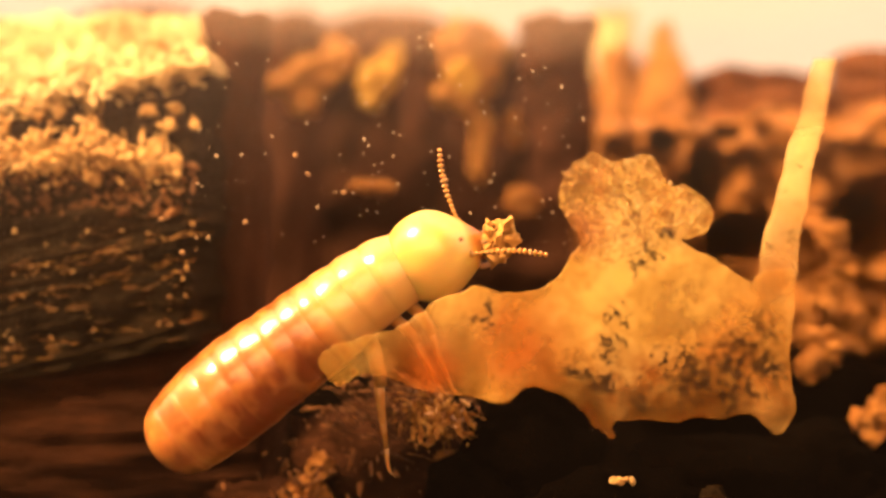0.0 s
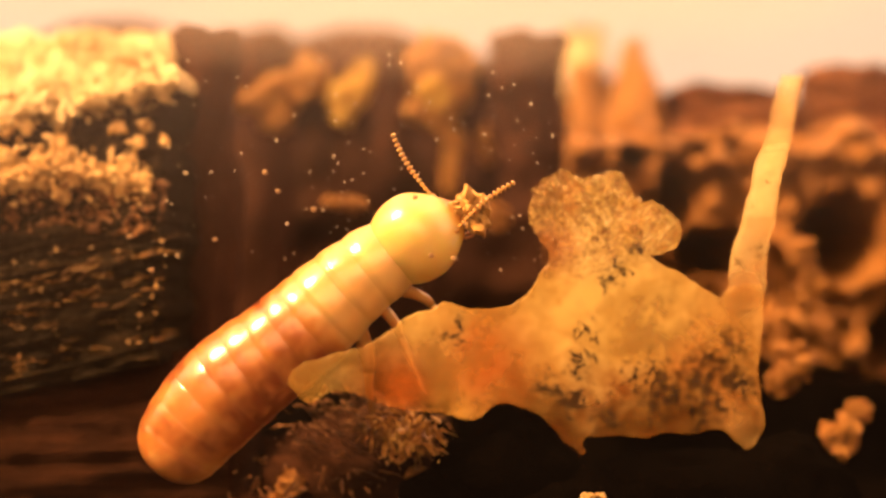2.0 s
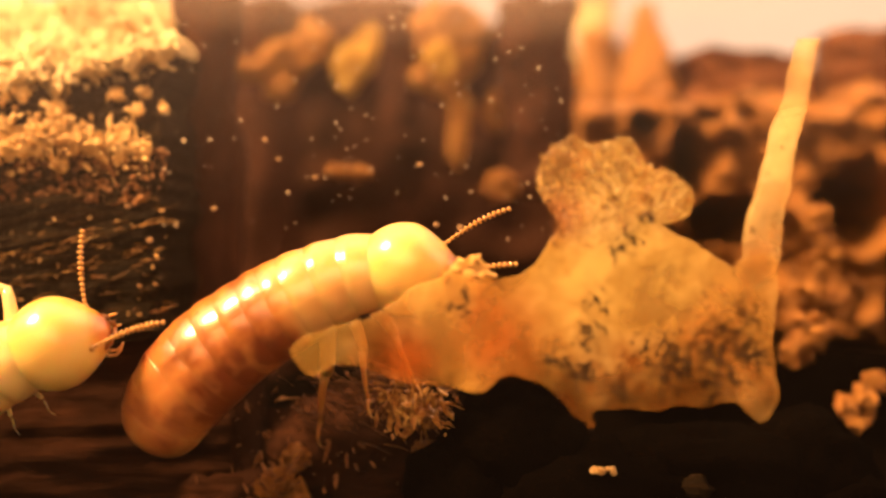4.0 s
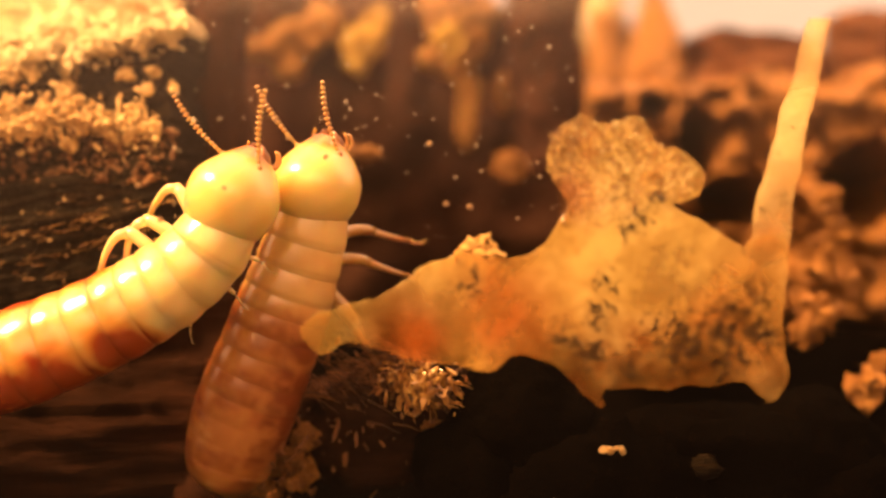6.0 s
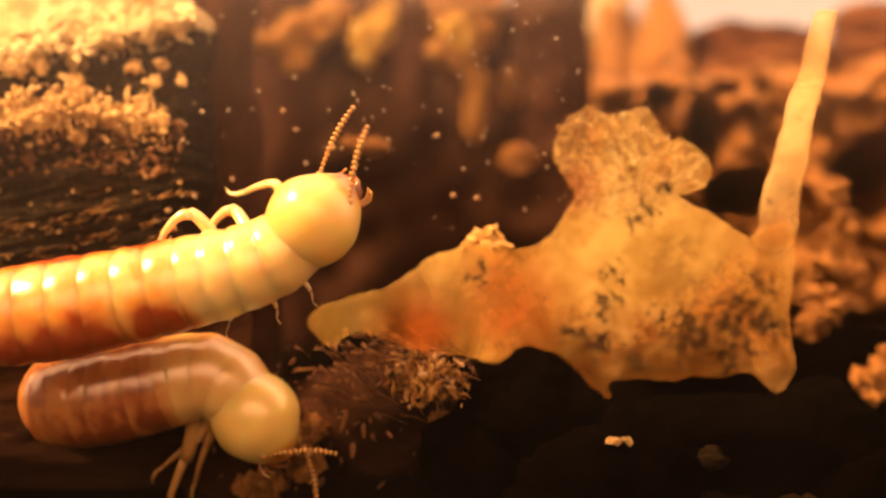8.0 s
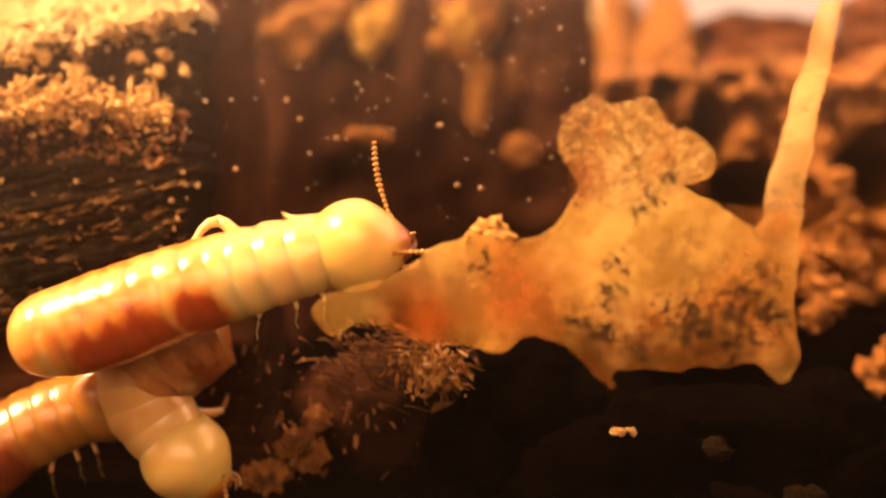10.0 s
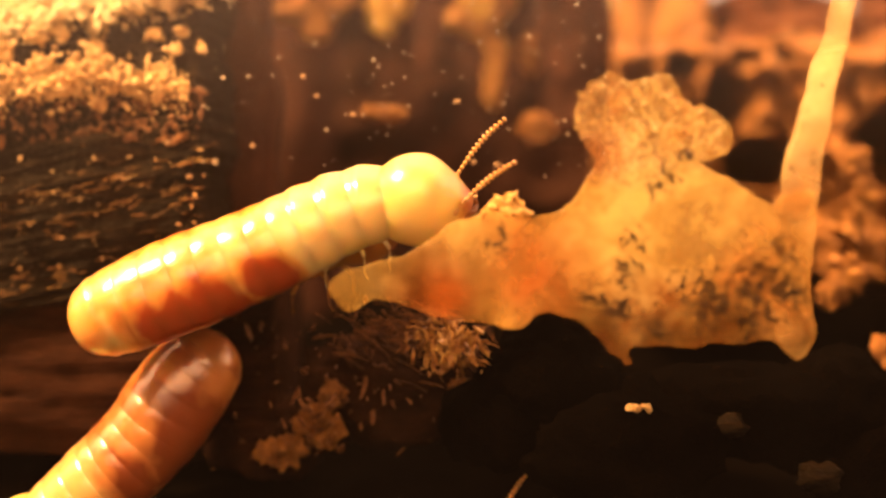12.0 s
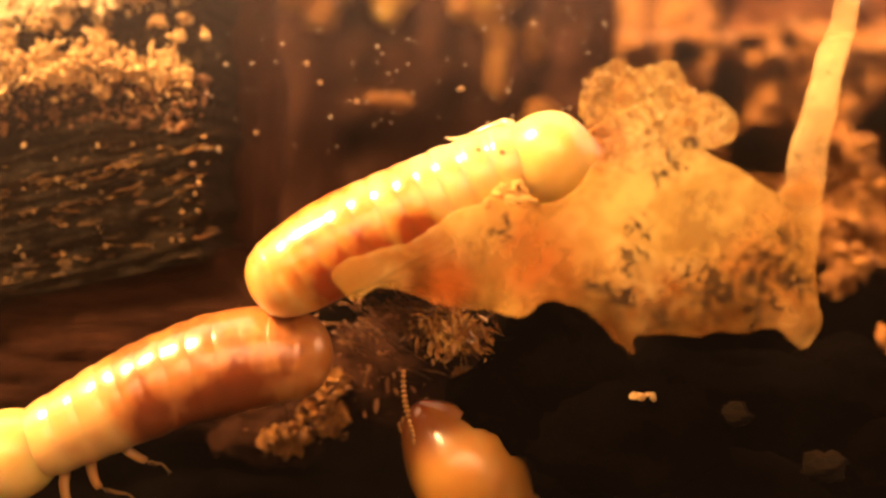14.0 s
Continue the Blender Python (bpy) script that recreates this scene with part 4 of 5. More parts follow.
def leg_meshes(bent, long):
    femur = strand(bmesh.new(), [(0, 0, 0), (0.02, 0.2, -0.04), (0.06, 0.5, 0.02), (0.05, 0.8, 0.05), (0, 1.0, 0.02)], 0.18, 0.12, 10)
    if bent:
        tibia = strand(bmesh.new(), [(0.01, -0.06, 0.02), (-0.16, 0.07, 0.0), (-0.36, 0.1, -0.08), (-0.66, 0.04, -0.16), (-0.95, -0.08, -0.24)], 0.125, 0.06, 10)
        strand(tibia, [(-0.95, -0.08, -0.24), (-1.15, -0.15, -0.26), (-1.32, -0.14, -0.28), (-1.45, -0.06, -0.3)], 0.06, 0.03, 6)
        strand(tibia, [(-1.45, -0.06, -0.3), (-1.5, 0.0, -0.3), (-1.55, 0.0, -0.33)], 0.02, 0.006, 5)
        return femur, tibia
    if long:
        tibia = strand(bmesh.new(), [(0.0, -0.05, 0.02), (-0.1, 0.3, 0.0), (-0.22, 0.75, -0.05), (-0.3, 1.15, -0.1)], 0.10, 0.05, 8)
        strand(tibia, [(-0.3, 1.15, -0.1), (-0.36, 1.3, -0.12), (-0.38, 1.45, -0.1), (-0.36, 1.58, -0.06)], 0.05, 0.03, 6)
        strand(tibia, [(-0.36, 1.58, -0.06), (-0.3, 1.64, -0.05), (-0.3, 1.7, -0.08)], 0.02, 0.006, 5)
        return femur, tibia
    tibia = strand(bmesh.new(), [(0, -0.03, 0.02), (-0.06, 0.2, -0.2), (-0.18, 0.4, -0.45), (-0.32, 0.56, -0.7)], 0.09, 0.05, 8)
    strand(tibia, [(-0.32, 0.56, -0.7), (-0.36, 0.68, -0.84), (-0.36, 0.82, -0.94), (-0.34, 0.96, -1.0)], 0.05, 0.03, 6)
    strand(tibia, [(-0.34, 0.96, -1.0), (-0.28, 1.02, -1.03), (-0.27, 1.06, -1.09)], 0.02, 0.006, 5)
    strand(tibia, [(-0.34, 0.96, -1.0), (-0.38, 1.04, -1.02), (-0.41, 1.07, -1.09)], 0.02, 0.006, 5)
    return femur, tibia


SPOTS = {}   # the way of each termite: rows of time, roll, feelers, five places from tail to jaws
BUILT = {}


def build_termite(key, label, gut, skin, raised=False, capsule=M_HEAD, stout=0.98, big=1.0):
    root = tagged(new("termite"), label, "termite", "termites")
    parts = []
    for k, (a, b) in enumerate(zip(CUTS, CUTS[1:])):
        name = "abdomen_segment" if b <= 5.06 else ("pronotum" if k == len(CUTS) - 2 else "thorax_segment")
        parts.append((part(name, body_ring(a, b, gut, len(BUILT) * 3.7, stout, (0.9 if b < 5.1 else 0.8) if key == "a" else (0.8 if b < 5.1 else 1.4)), skin, root), 0.5 * (a + b)))
    head = part("head", head_mesh(big), capsule, root, "glossy " + ("amber" if capsule == M_DIM_AMBER else "yellow") + " head")
    for side in (-1, 1):
        move(part("mandible", jaw_mesh(side), M_JAW, head, "dark brown mandible"), 0.82 * big * big, 0, -0.14)
    lip = blob(0.26, 0.34, 0.2, 5, 0.15, 1.2, 3)
    move(part("labrum", lip, M_JAW, head, "brown upper lip"), 1.0 * big * big, 0, 0.06)
    for side, out, down in ((-1, 0.42, -0.3), (1, 0.42, -0.3), (-1, 0.2, -0.48), (1, 0.2, -0.48)):
        palp = bmesh.new()
        strand(palp, [(0, 0, 0), (0.12, 0.09 * side, -0.1), (0.28, 0.12 * side, -0.12), (0.42, 0.08 * side, -0.06), (0.48, 0.04 * side, 0.0)], 0.05, 0.03, 8)
        move(part("palp", palp, M_LIMB, head), 0.9 * big * big, out * side, down)
    feelers = [part("antenna", antenna_mesh(), M_FEELER, head, "beaded pale antenna") for _ in (0, 1)]
    legs = []
    for i, s in enumerate((5.35, 6.05, 6.65)):
        for side in (1, -1):
            femur, tibia = leg_meshes(raised and side > 0, key == "a" and side < 0)
            for bm in (femur, tibia):
                size = 1.12 if raised and side > 0 else ((1.35 if i == 0 else 1.0) if key == "a" and side < 0 else (0.40 if raised else (0.5 if key == "c" else 0.85)))
                bmesh.ops.scale(bm, vec=(size, size, size), verts=bm.verts)
            if side < 0:
                for bm in (femur, tibia):
                    bmesh.ops.scale(bm, vec=(1, -1, 1), verts=bm.verts)
                    bmesh.ops.reverse_faces(bm, faces=bm.faces)
            limb = M_LEG if raised else M_LIMB
            leg = part("leg", femur, limb, root, "thin pale leg" if raised else "thin amber leg")
            move(part("tibia", tibia, limb, leg), 0, 0.98 * size * side, 0.02 * size)
            legs.append((leg, s, side, (-28, 0, 26)[i], i, 22 if raised and side > 0 else (-48 if key == "a" else -24)))
    BUILT[key] = root, parts, head, feelers, legs, big


build_termite("a", "cream termite worker with brown gut, inside the gallery", 0.7, M_BROWN, stout=1.04)
build_termite("b", "yellow cream termite worker with orange gut behind the glass", 1.15, M_SKIN, True)
build_termite("c", "amber striped termite worker crawling low behind the others", 0.9, M_DIM_AMBER, capsule=M_DIM_AMBER, stout=0.92)
build_termite("d", "amber termite worker, darkened for shade, coming up from the floor", 0.8, M_DIM_AMBER, capsule=M_DIM_AMBER, big=1.28)


PELLET = tagged(part("frass_pellet", crumbs(90, lambda g: (g.uniform(-0.34, 0.34), g.uniform(-0.25, 0.25), g.uniform(-0.42, 0.42)), random.Random(9), 0.05, 0.2, 1, 1.3), M_GOLD, smooth=False),
                "amber crumbly frass pellet carried in the termite's jaws", "frass")


# ---- what moves ----
def crawl(key, t, roll, feeler_1, feeler_2, *places):
    SPOTS.setdefault(key, []).append((t, roll, feeler_1, feeler_2, [Vector(p) for p in places]))


def along(places):
    """A smooth line through the five places, as many close points, and its running length."""
    ext = [2 * places[0] - places[1], *places, 2 * places[-1] - places[-2]]
    pts = []
    for k in range(1, len(ext) - 2):
        a, p, q, b = ext[k - 1:k + 3]
        for i in range(24):
            t = i / 24
            pts.append(0.5 * (2 * p + (q - a) * t + (2 * a - 5 * p + 4 * q - b) * t * t + (3 * p - a - 3 * q + b) * t ** 3))
    pts.append(places[-1])
    run = [0.0]
    for p, q in zip(pts, pts[1:]):
        run.append(run[-1] + (q - p).length)
    return pts, run


def at_share(pts, run, share):
    """The place and direction at share mm of a relaxed body; the abdomen gives way where it is drawn in."""
    front = min(3.65 * max(0.85, min(1.1, run[-1] / LENGTH)), 0.8 * run[-1])
    d = share / 5.05 * (run[-1] - front) if share < 5.05 else run[-1] - front + (share - 5.05) / 3.65 * front
    k = next((i for i in range(len(run) - 1) if run[i + 1] >= d), len(run) - 2)
    f = (d - run[k]) / max(1e-9, run[k + 1] - run[k])
    return pts[k].lerp(pts[k + 1], f), (pts[min(k + 3, len(pts) - 1)] - pts[max(k - 2, 0)]).normalized()


def standing(place, ahead, roll):
    """The pose with x ahead and the back turned by roll from the screen's upright towards the viewer."""
    up = Vector((0, -1, 0)).cross(ahead).normalized()
    viewer = ahead.cross(up) * -1
    viewer = viewer if viewer.y < 0 else -viewer
    z = (up * math.cos(radians(roll)) + viewer * math.sin(radians(roll))).normalized()
    y = z.cross(ahead).normalized()
    m = Matrix((ahead, y, z)).transposed().to_4x4()
    m.translation = place * MM
    return m


def motions():
    crawl("a", 0, 50, 100, -5, (-7.10, 1.70, -4.19), (-5.22, 1.70, -2.59), (-3.37, 1.70, -1.18), (-1.56, 1.70, 0.17), (0.53, 1.70, 1.02))
    crawl("a", 0.5, 50, 68, -15, (-6.73, 1.70, -3.83), (-4.78, 1.70, -2.30), (-2.86, 1.70, -0.89), (-1.09, 1.70, 0.47), (1.01, 1.70, 1.18))
    crawl("a", 1, 50, 32, -10, (-7.03, 1.70, -4.06), (-5.06, 1.70, -2.45), (-3.16, 1.70, -0.97), (-1.48, 1.70, 0.20), (0.68, 1.70, 0.67))
    crawl("a", 1.5, 55, 12, -5, (-6.99, 1.70, -4.32), (-5.16, 1.70, -2.58), (-3.42, 1.70, -1.03), (-1.53, 1.70, 0.26), (0.64, 1.70, 1.14))
    crawl("a", 2, 62, 118, 35, (-6.37, 1.70, -4.11), (-4.89, 1.70, -2.30), (-3.15, 1.70, -0.88), (-1.40, 1.70, 0.67), (0.76, 1.70, 2.10))
    crawl("a", 2.3, 62, 95, 40, (-6.29, 1.70, -3.93), (-4.90, 1.70, -2.26), (-3.16, 1.70, -0.85), (-1.42, 1.70, 0.70), (0.74, 1.70, 2.05))
    crawl("a", 3.3, 60, 60, 10, (-6.55, 2.20, -4.24), (-5.53, 2.10, -2.48), (-3.90, 2.00, -1.06), (-1.88, 1.90, 0.21), (0.54, 1.80, 0.75))
    crawl("a", 4.5, 50, 5, 20, (-6.93, 3.00, -4.40), (-5.95, 2.75, -2.80), (-4.14, 2.50, -1.29), (-1.69, 2.25, -0.20), (0.45, 2.00, -0.34))
    crawl("a", 5, 60, 75, 60, (-6.31, 3.40, -5.78), (-5.33, 3.15, -3.59), (-4.33, 2.90, -1.43), (-3.07, 2.65, 0.42), (-1.08, 2.40, 1.13))
    crawl("a", 5.5, 70, 215, 50, (-5.65, 3.60, -6.01), (-5.05, 3.40, -4.16), (-4.24, 3.20, -1.91), (-3.36, 3.00, 0.17), (-2.68, 2.80, 1.98))
    crawl("a", 6, 70, 120, 98, (-5.60, 3.80, -6.08), (-4.93, 3.60, -4.14), (-4.03, 3.40, -1.81), (-3.27, 3.20, 0.43), (-2.83, 3.00, 2.66))
    crawl("a", 6.5, 65, 105, 15, (-6.87, 3.80, -6.00), (-5.55, 3.60, -3.91), (-4.25, 3.40, -1.99), (-2.90, 3.20, -0.09), (-1.15, 3.00, 1.57))
    crawl("a", 7, 60, -60, -80, (-9.38, 3.80, -5.96), (-7.98, 3.60, -4.37), (-6.31, 3.40, -2.73), (-4.10, 3.20, -1.10), (-1.58, 3.00, -1.58))
    crawl("a", 7.5, 50, -70, 15, (-10.88, 3.80, -5.51), (-9.18, 3.60, -4.84), (-7.01, 3.40, -3.75), (-5.08, 3.20, -2.89), (-3.38, 3.00, -4.61))
    crawl("a", 8.5, 60, -80, -20, (-9.52, 3.60, -3.21), (-8.92, 3.50, -3.27), (-8.19, 3.40, -3.33), (-6.48, 3.30, -3.45), (-4.58, 3.20, -5.12))
    crawl("a", 9.4, 80, -80, -40, (-6.97, 3.40, -2.32), (-7.59, 3.35, -2.60), (-8.00, 3.30, -3.23), (-7.29, 3.25, -4.06), (-5.47, 3.20, -5.52))
    crawl("a", 10, 100, -90, -40, (-5.77, 3.20, -2.32), (-6.53, 3.15, -2.66), (-7.36, 3.10, -3.28), (-7.46, 3.05, -4.25), (-5.92, 3.00, -6.28))
    crawl("a", 10.5, 130, -110, -70, (-5.61, 3.20, -2.46), (-6.01, 3.15, -3.29), (-6.56, 3.10, -4.11), (-7.03, 3.05, -5.22), (-7.44, 3.00, -7.15))
    crawl("a", 11, 140, -150, -120, (-5.76, 3.20, -3.19), (-6.35, 3.15, -4.36), (-7.23, 3.10, -5.56), (-8.77, 3.05, -6.73), (-10.44, 3.00, -8.12))
    crawl("a", 11.5, 140, -150, -120, (-6.47, 3.30, -3.25), (-7.23, 3.23, -4.51), (-7.92, 3.15, -5.91), (-8.96, 3.07, -7.30), (-10.49, 3.00, -8.98))
    crawl("a", 12, 140, -160, -120, (-6.11, 3.40, -3.27), (-7.07, 3.25, -4.53), (-8.10, 3.10, -5.92), (-9.61, 2.95, -7.23), (-11.54, 2.80, -8.82))
    crawl("a", 12.5, 140, -170, -130, (-5.45, 3.80, -3.51), (-6.83, 3.55, -4.56), (-8.26, 3.30, -5.87), (-9.89, 3.05, -7.17), (-11.56, 2.80, -8.73))
    crawl("a", 13, 140, -170, -140, (-4.31, 3.00, -3.83), (-5.87, 2.75, -4.09), (-7.62, 2.50, -4.89), (-9.83, 2.25, -6.37), (-11.81, 2.00, -7.84))
    crawl("a", 13.5, 138, -170, -140, (-3.89, 2.50, -3.83), (-5.51, 2.32, -4.09), (-7.38, 2.15, -4.69), (-9.80, 1.98, -6.11), (-11.77, 1.80, -7.44))
    crawl("a", 14, 135, -170, -140, (-3.34, 2.20, -3.87), (-4.98, 2.05, -3.86), (-7.05, 1.90, -4.37), (-9.85, 1.75, -5.71), (-11.90, 1.60, -6.71))
    crawl("b", 0, 70, 90, 60, (-22.95, 1.60, -5.51), (-20.79, 1.60, -4.96), (-18.52, 1.60, -4.00), (-16.11, 1.60, -2.78), (-13.95, 1.60, -2.23))
    crawl("b", 2.5, 70, 90, 60, (-20.56, 1.60, -5.08), (-18.47, 1.60, -4.55), (-16.26, 1.60, -3.63), (-13.90, 1.60, -2.44), (-11.79, 1.60, -1.91))
    crawl("b", 4.5, 58, 88, 10, (-15.26, 1.60, -5.15), (-13.29, 1.60, -4.50), (-11.08, 1.60, -3.53), (-8.73, 1.60, -2.22), (-6.30, 1.60, -1.04))
    crawl("b", 5, 58, 95, 20, (-14.42, 1.60, -5.16), (-12.26, 1.60, -4.44), (-10.10, 1.60, -3.39), (-7.68, 1.60, -1.93), (-5.58, 1.60, -0.08))
    crawl("b", 5.5, 58, 92, -60, (-13.04, 1.60, -4.17), (-10.97, 1.60, -3.12), (-8.58, 1.60, -2.13), (-6.36, 1.60, -0.39), (-4.76, 1.60, 1.72))
    crawl("b", 6, 60, 125, 80, (-12.90, 1.60, -3.74), (-10.65, 1.60, -2.82), (-8.04, 1.60, -1.80), (-5.56, 1.60, -0.19), (-4.37, 1.60, 2.27))
    crawl("b", 6.5, 60, 85, 42, (-12.73, 1.60, -3.40), (-10.35, 1.60, -2.43), (-7.80, 1.60, -1.28), (-5.26, 1.60, 0.15), (-4.18, 1.60, 2.78))
    crawl("b", 7, 60, 100, 40, (-13.42, 1.60, -2.57), (-11.02, 1.60, -1.84), (-7.99, 1.60, -1.18), (-5.08, 1.60, -0.09), (-3.49, 1.60, 2.37))
    crawl("b", 7.5, 60, 50, 95, (-13.08, 1.60, -1.68), (-10.44, 1.60, -1.55), (-7.26, 1.60, -1.22), (-4.41, 1.60, -0.49), (-2.63, 1.60, 1.42))
    crawl("b", 8.6, 65, 80, 30, (-11.68, 1.60, -2.22), (-9.56, 1.60, -1.83), (-6.78, 1.60, -1.10), (-3.88, 1.60, -0.24), (-2.03, 1.60, 1.21))
    crawl("b", 10, 48, 97, -10, (-10.31, 1.60, -2.64), (-8.25, 1.60, -2.14), (-5.93, 1.60, -1.32), (-3.16, 1.60, -0.55), (-1.05, 1.60, -0.22))
    crawl("b", 10.5, 48, 18, 8, (-10.11, 1.60, -2.87), (-8.08, 1.60, -2.41), (-6.04, 1.60, -1.74), (-3.87, 1.60, -0.62), (-1.96, 1.60, 0.70))
    crawl("b", 11, 48, -5, -20, (-9.21, 1.60, -2.78), (-7.29, 1.60, -2.09), (-5.09, 1.60, -1.18), (-2.98, 1.60, 0.14), (-0.99, 1.60, 0.93))
    crawl("b", 11.5, 48, 0, -50, (-9.67, 1.60, -2.83), (-7.70, 1.60, -2.09), (-5.64, 1.60, -1.12), (-3.00, 1.60, 0.21), (-0.86, 1.60, 0.37))
    crawl("b", 12, 48, 45, 35, (-9.32, 1.60, -2.91), (-7.28, 1.60, -2.06), (-5.01, 1.60, -1.13), (-2.36, 1.60, 0.03), (0.02, 1.60, 0.12))
    crawl("b", 12.5, 48, 30, -10, (-8.28, 1.60, -3.03), (-6.33, 1.60, -2.11), (-4.07, 1.60, -1.09), (-1.29, 1.60, 0.04), (0.75, 1.60, 0.27))
    crawl("b", 13, 48, 15, 0, (-7.45, 1.60, -2.28), (-5.31, 1.60, -1.57), (-3.05, 1.60, -0.74), (-0.53, 1.60, 0.32), (1.51, 1.60, 0.53))
    crawl("b", 13.5, 50, 20, 0, (-5.54, 1.60, -2.69), (-3.77, 1.60, -1.67), (-1.79, 1.60, -0.67), (0.45, 1.60, 0.52), (2.42, 1.60, 0.98))
    crawl("b", 14, 50, 20, 0, (-5.11, 1.60, -2.37), (-3.24, 1.60, -1.25), (-1.13, 1.60, -0.19), (1.03, 1.60, 0.73), (2.90, 1.60, 0.84))
    crawl("c", 0, 48, 30, 0, (-32.37, 3.00, -11.43), (-30.99, 3.00, -10.30), (-29.32, 3.00, -9.17), (-27.37, 3.00, -8.04), (-25.69, 3.00, -7.19))
    crawl("c", 7.5, 48, 30, 0, (-23.48, 3.00, -10.66), (-22.08, 3.00, -9.54), (-20.41, 3.00, -8.43), (-18.46, 3.00, -7.32), (-16.79, 3.00, -6.48))
    crawl("c", 9.5, 48, 20, -20, (-15.87, 3.40, -9.39), (-14.61, 3.43, -7.98), (-13.20, 3.45, -6.71), (-11.51, 3.48, -5.59), (-9.83, 3.50, -4.74))
    crawl("c", 10, 48, 10, -30, (-13.35, 3.40, -7.76), (-12.11, 3.48, -6.22), (-10.72, 3.55, -5.10), (-9.18, 3.62, -4.40), (-7.64, 3.70, -3.99))
    crawl("c", 10.3, 48, 10, -30, (-12.28, 3.50, -7.02), (-11.17, 3.57, -5.76), (-9.78, 3.65, -4.85), (-8.24, 3.73, -4.29), (-6.69, 3.80, -4.05))
    crawl("c", 10.6, 48, 10, -30, (-11.09, 3.60, -5.39), (-10.14, 3.65, -4.87), (-9.07, 3.70, -4.48), (-7.87, 3.75, -4.20), (-6.75, 3.80, -3.94))
    crawl("c", 10.8, 48, 20, -20, (-10.61, 3.60, -5.09), (-9.71, 3.65, -4.67), (-8.73, 3.70, -4.32), (-7.64, 3.75, -3.92), (-6.62, 3.80, -3.50))
    crawl("c", 11, 48, 20, -10, (-9.88, 3.60, -4.55), (-9.08, 3.65, -4.16), (-8.17, 3.70, -3.71), (-7.18, 3.75, -3.17), (-6.20, 3.80, -2.60))
    crawl("c", 11.3, 48, 20, 0, (-8.38, 3.60, -3.27), (-7.54, 3.62, -2.85), (-6.69, 3.65, -2.42), (-5.70, 3.68, -1.92), (-4.71, 3.70, -1.43))
    crawl("c", 11.6, 48, 20, 0, (-8.60, 3.60, -2.74), (-7.47, 3.62, -2.24), (-6.33, 3.65, -1.67), (-5.06, 3.68, -1.10), (-3.78, 3.70, -0.60))
    crawl("c", 12, 48, 10, -10, (-8.07, 3.60, -2.53), (-6.50, 3.60, -1.82), (-4.93, 3.60, -1.18), (-3.23, 3.60, -0.54), (-1.81, 3.60, -0.18))
    crawl("c", 13, 48, 10, -10, (-5.82, 3.60, -1.86), (-4.39, 3.60, -1.36), (-2.97, 3.60, -0.79), (-1.27, 3.60, -0.08), (0.14, 3.60, 0.20))
    crawl("c", 13.5, 48, 10, -10, (-3.89, 3.60, -1.78), (-2.75, 3.60, -1.21), (-1.62, 3.60, -0.71), (-0.21, 3.60, -0.15), (1.20, 3.60, 0.21))
    crawl("c", 14, 48, 10, -10, (-3.33, 3.60, -1.62), (-2.06, 3.60, -0.98), (-0.79, 3.60, -0.42), (0.61, 3.60, 0.08), (2.01, 3.60, 0.36))
    crawl("d", 0, 120, 120, 60, (4.19, 3.00, -14.77), (3.63, 3.00, -12.84), (2.92, 3.00, -10.90), (2.08, 3.00, -8.82), (0.67, 3.00, -7.16))
    crawl("d", 5.8, 120, 130, 60, (4.17, 3.00, -15.38), (3.62, 3.00, -13.45), (2.93, 3.00, -11.51), (2.10, 3.00, -9.45), (0.72, 3.00, -7.79))
    crawl("d", 6.5, 120, 110, 60, (4.12, 3.00, -14.35), (3.56, 3.00, -12.41), (2.73, 3.00, -10.48), (1.62, 3.00, -8.54), (0.10, 3.00, -7.02))
    crawl("d", 7, 120, 120, 54, (4.11, 3.00, -13.99), (3.55, 3.00, -12.05), (2.72, 3.00, -10.11), (1.47, 3.00, -8.17), (0.08, 3.00, -6.64))
    crawl("d", 7.5, 120, 120, 60, (4.31, 3.00, -15.63), (3.75, 3.00, -13.69), (3.06, 3.00, -11.74), (2.23, 3.00, -9.66), (0.84, 3.00, -8.00))
    crawl("d", 12, 120, 120, 60, (3.83, 3.00, -16.67), (3.26, 3.00, -14.70), (2.56, 3.00, -12.72), (1.71, 3.00, -10.62), (0.31, 3.00, -8.94))
    crawl("d", 12.5, 120, 120, 45, (3.66, 3.00, -15.57), (3.09, 3.00, -13.61), (2.25, 3.00, -11.64), (0.99, 3.00, -9.83), (-0.31, 3.00, -8.23))
    crawl("d", 13, 120, 140, 70, (3.72, 3.40, -15.81), (3.15, 3.40, -13.81), (2.15, 3.40, -11.82), (0.66, 3.40, -9.90), (-1.75, 3.40, -8.00))
    crawl("d", 13.5, 120, 100, 60, (3.66, 3.40, -14.32), (3.21, 3.35, -12.15), (2.35, 3.30, -10.15), (0.94, 3.25, -8.23), (-1.41, 3.20, -6.54))
    crawl("d", 14, 120, 95, 27, (3.70, 3.40, -14.01), (3.27, 3.35, -11.85), (2.34, 3.30, -9.99), (1.00, 3.25, -8.22), (-0.87, 3.20, -5.87))
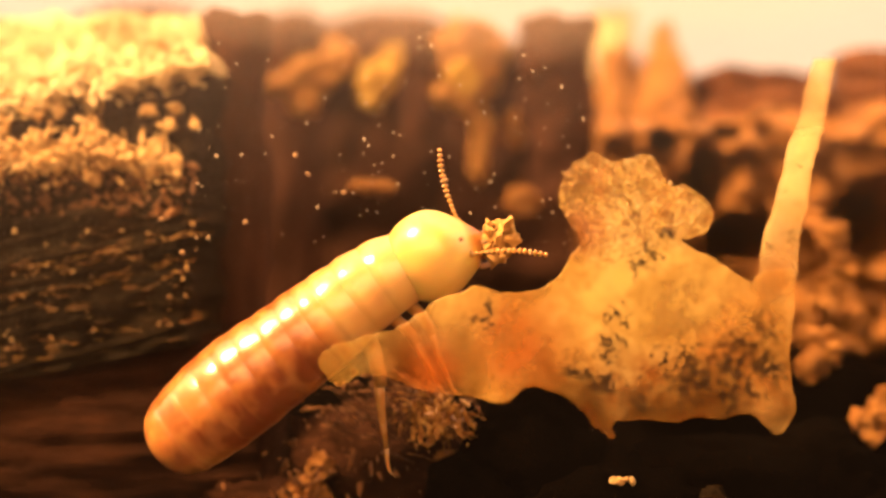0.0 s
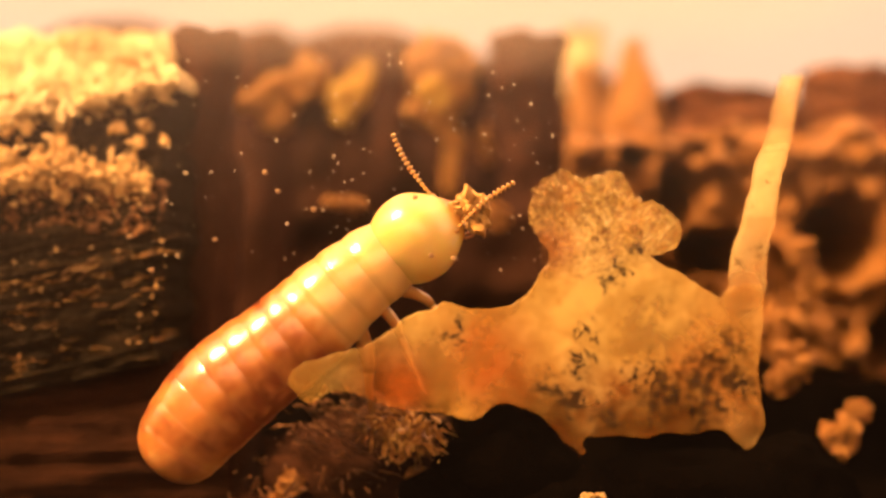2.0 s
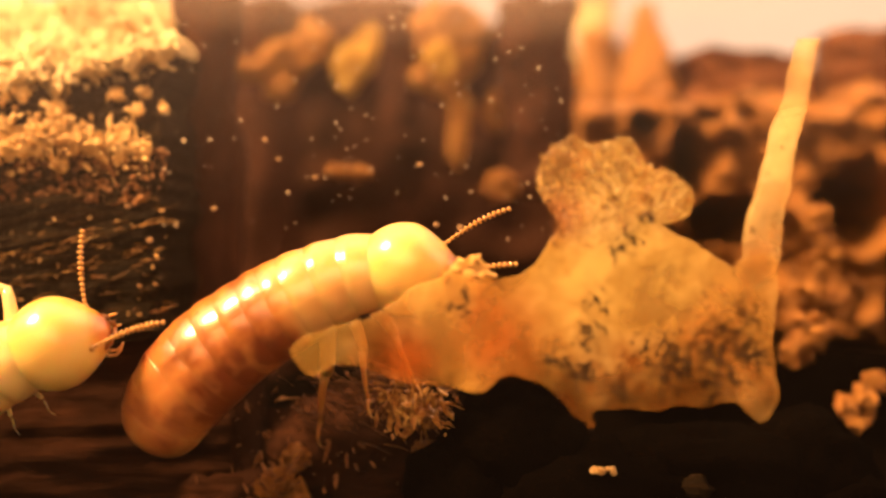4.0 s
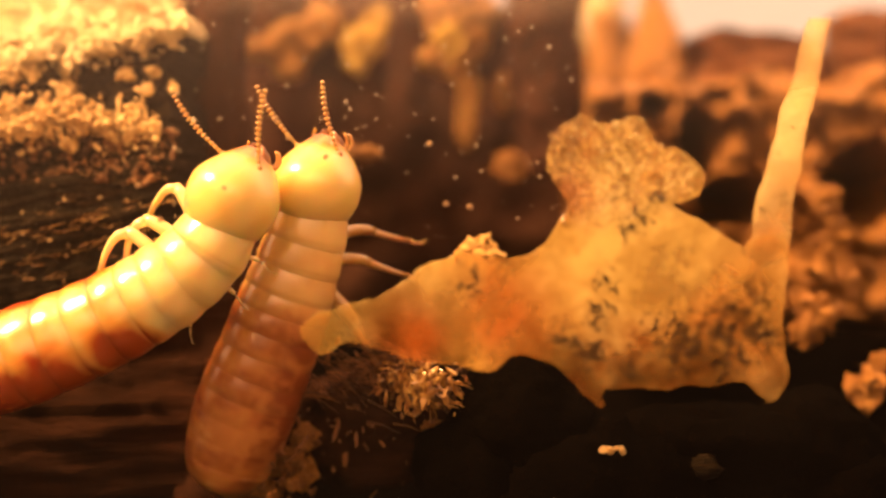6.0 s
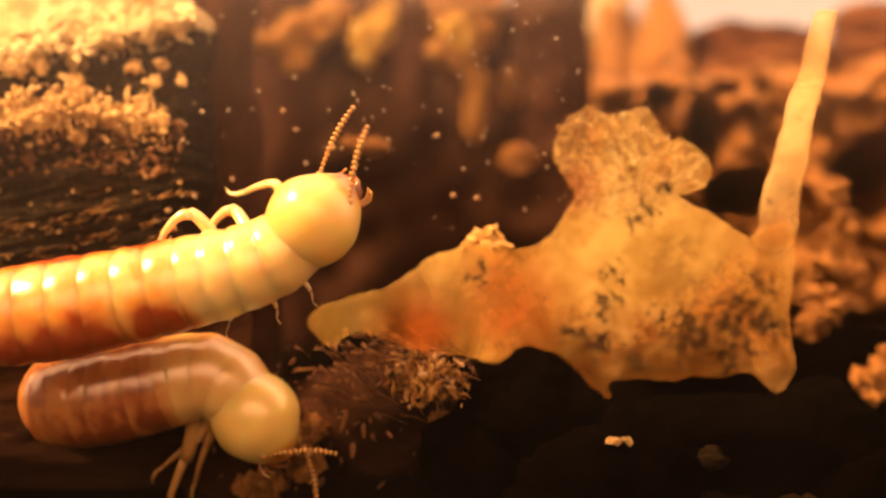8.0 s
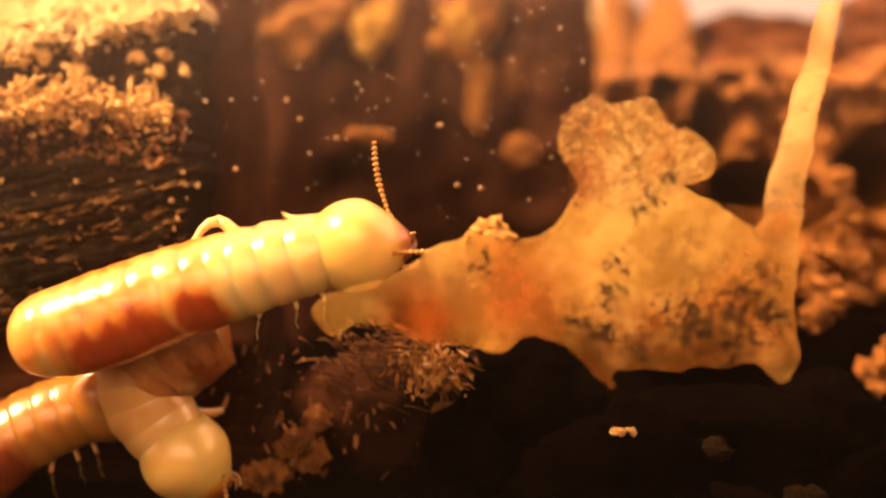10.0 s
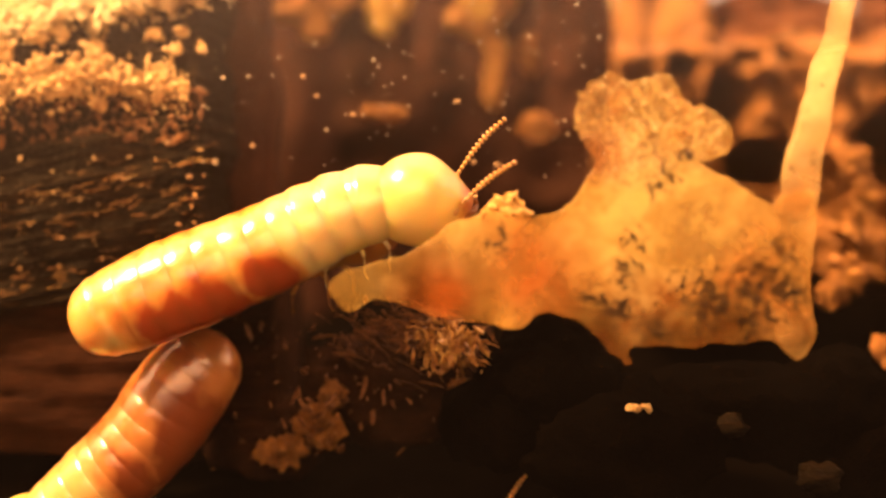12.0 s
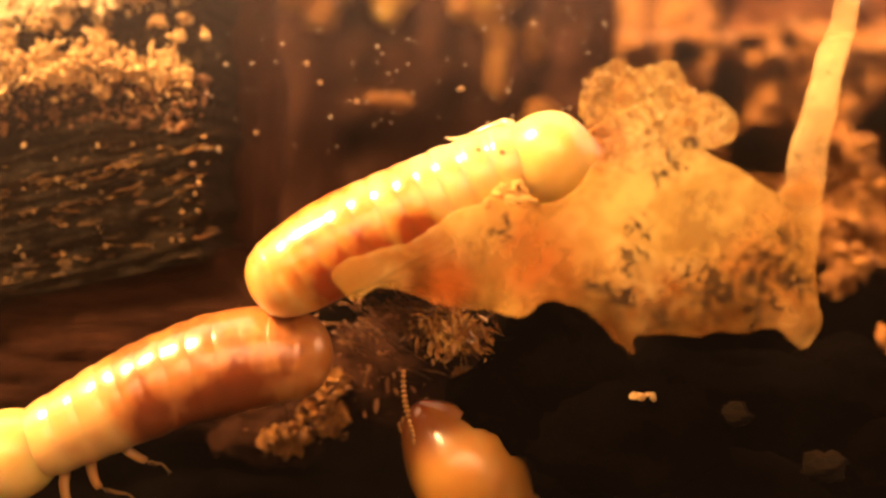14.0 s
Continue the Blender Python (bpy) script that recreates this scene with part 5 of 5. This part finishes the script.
    walk(PELLET, [
        (0, pose(1.07 * MM, 1.60 * MM, 1.02 * MM, 0, 0, 0)),
        (0.5, pose(1.72 * MM, 1.60 * MM, 0.94 * MM, 0, -10, 0)),
        (1, pose(1.33 * MM, 1.60 * MM, 0.54 * MM, 0, 5, 0)),
        (1.5, pose(1.07 * MM, 1.60 * MM, 0.97 * MM, 0, -15, 0)),
        (2, pose(1.11 * MM, 1.60 * MM, 2.13 * MM, 0, -40, 0)),
        (2.3, pose(1.09 * MM, 1.60 * MM, 2.10 * MM, 0, -42, 0)),
        (3.6, pose(0.84 * MM, 0.50 * MM, -0.19 * MM, 0, 60, 0)),
        (14, pose(0.84 * MM, 0.50 * MM, -0.19 * MM, 0, 60, 0)),
    ])
    for key, (root, parts, head, feelers, legs, big) in BUILT.items():
        frames = []
        for t, roll, f1, f2, places in SPOTS[key]:
            pts, run = along(places)
            frames.append((t, roll, f1, f2, lambda s, p=pts, r=run, o=roll: standing(*at_share(p, r, s), o)))
        walk(root, [(t, spot(5.7)) for t, roll, f1, f2, spot in frames])
        for ob, s in parts:
            walk(ob, [(t, spot(5.7).inverted() @ spot(s)) for t, roll, f1, f2, spot in frames])
        walk(head, [(t, spot(5.7).inverted() @ spot(7.62)) for t, roll, f1, f2, spot in frames])
        for ob, side in zip(feelers, (1, -1)):
            rows = []
            for t, roll, f1, f2, spot in frames:
                a = radians(f1 if side > 0 else f2)
                d = Vector((math.cos(a), -0.12, math.sin(a))).normalized()
                m = standing(Vector((0, 0, 0)), d, 60)
                turn = spot(7.62).to_3x3().inverted() @ m.to_3x3()
                full = turn.to_4x4()
                full.translation = Vector((0.86 * big, 0.55 * side, 0.25)) * big * MM
                rows.append((t, full))
            walk(ob, rows)
        for leg, s, side, sweep, i, spread in legs:
            rows = []
            for t, roll, f1, f2, spot in frames:
                step = 16 * math.sin(5.1 * t + 2.1 * i + (0 if side > 0 else math.pi))
                lift = 8 * math.cos(5.1 * t + 2.1 * i)
                local = pose(0, (0.8 if spread > 0 else 0.62) * side * MM, (-0.15 if spread > 0 else -0.42) * MM, (lift + (spread if t < (10.2 if i == 0 else 8.6) or spread < -40 else -30)) * side, 0, (-sweep + step) * side)
                rows.append((t, spot(5.7).inverted() @ spot(s) @ local))
            walk(leg, rows)


motions()
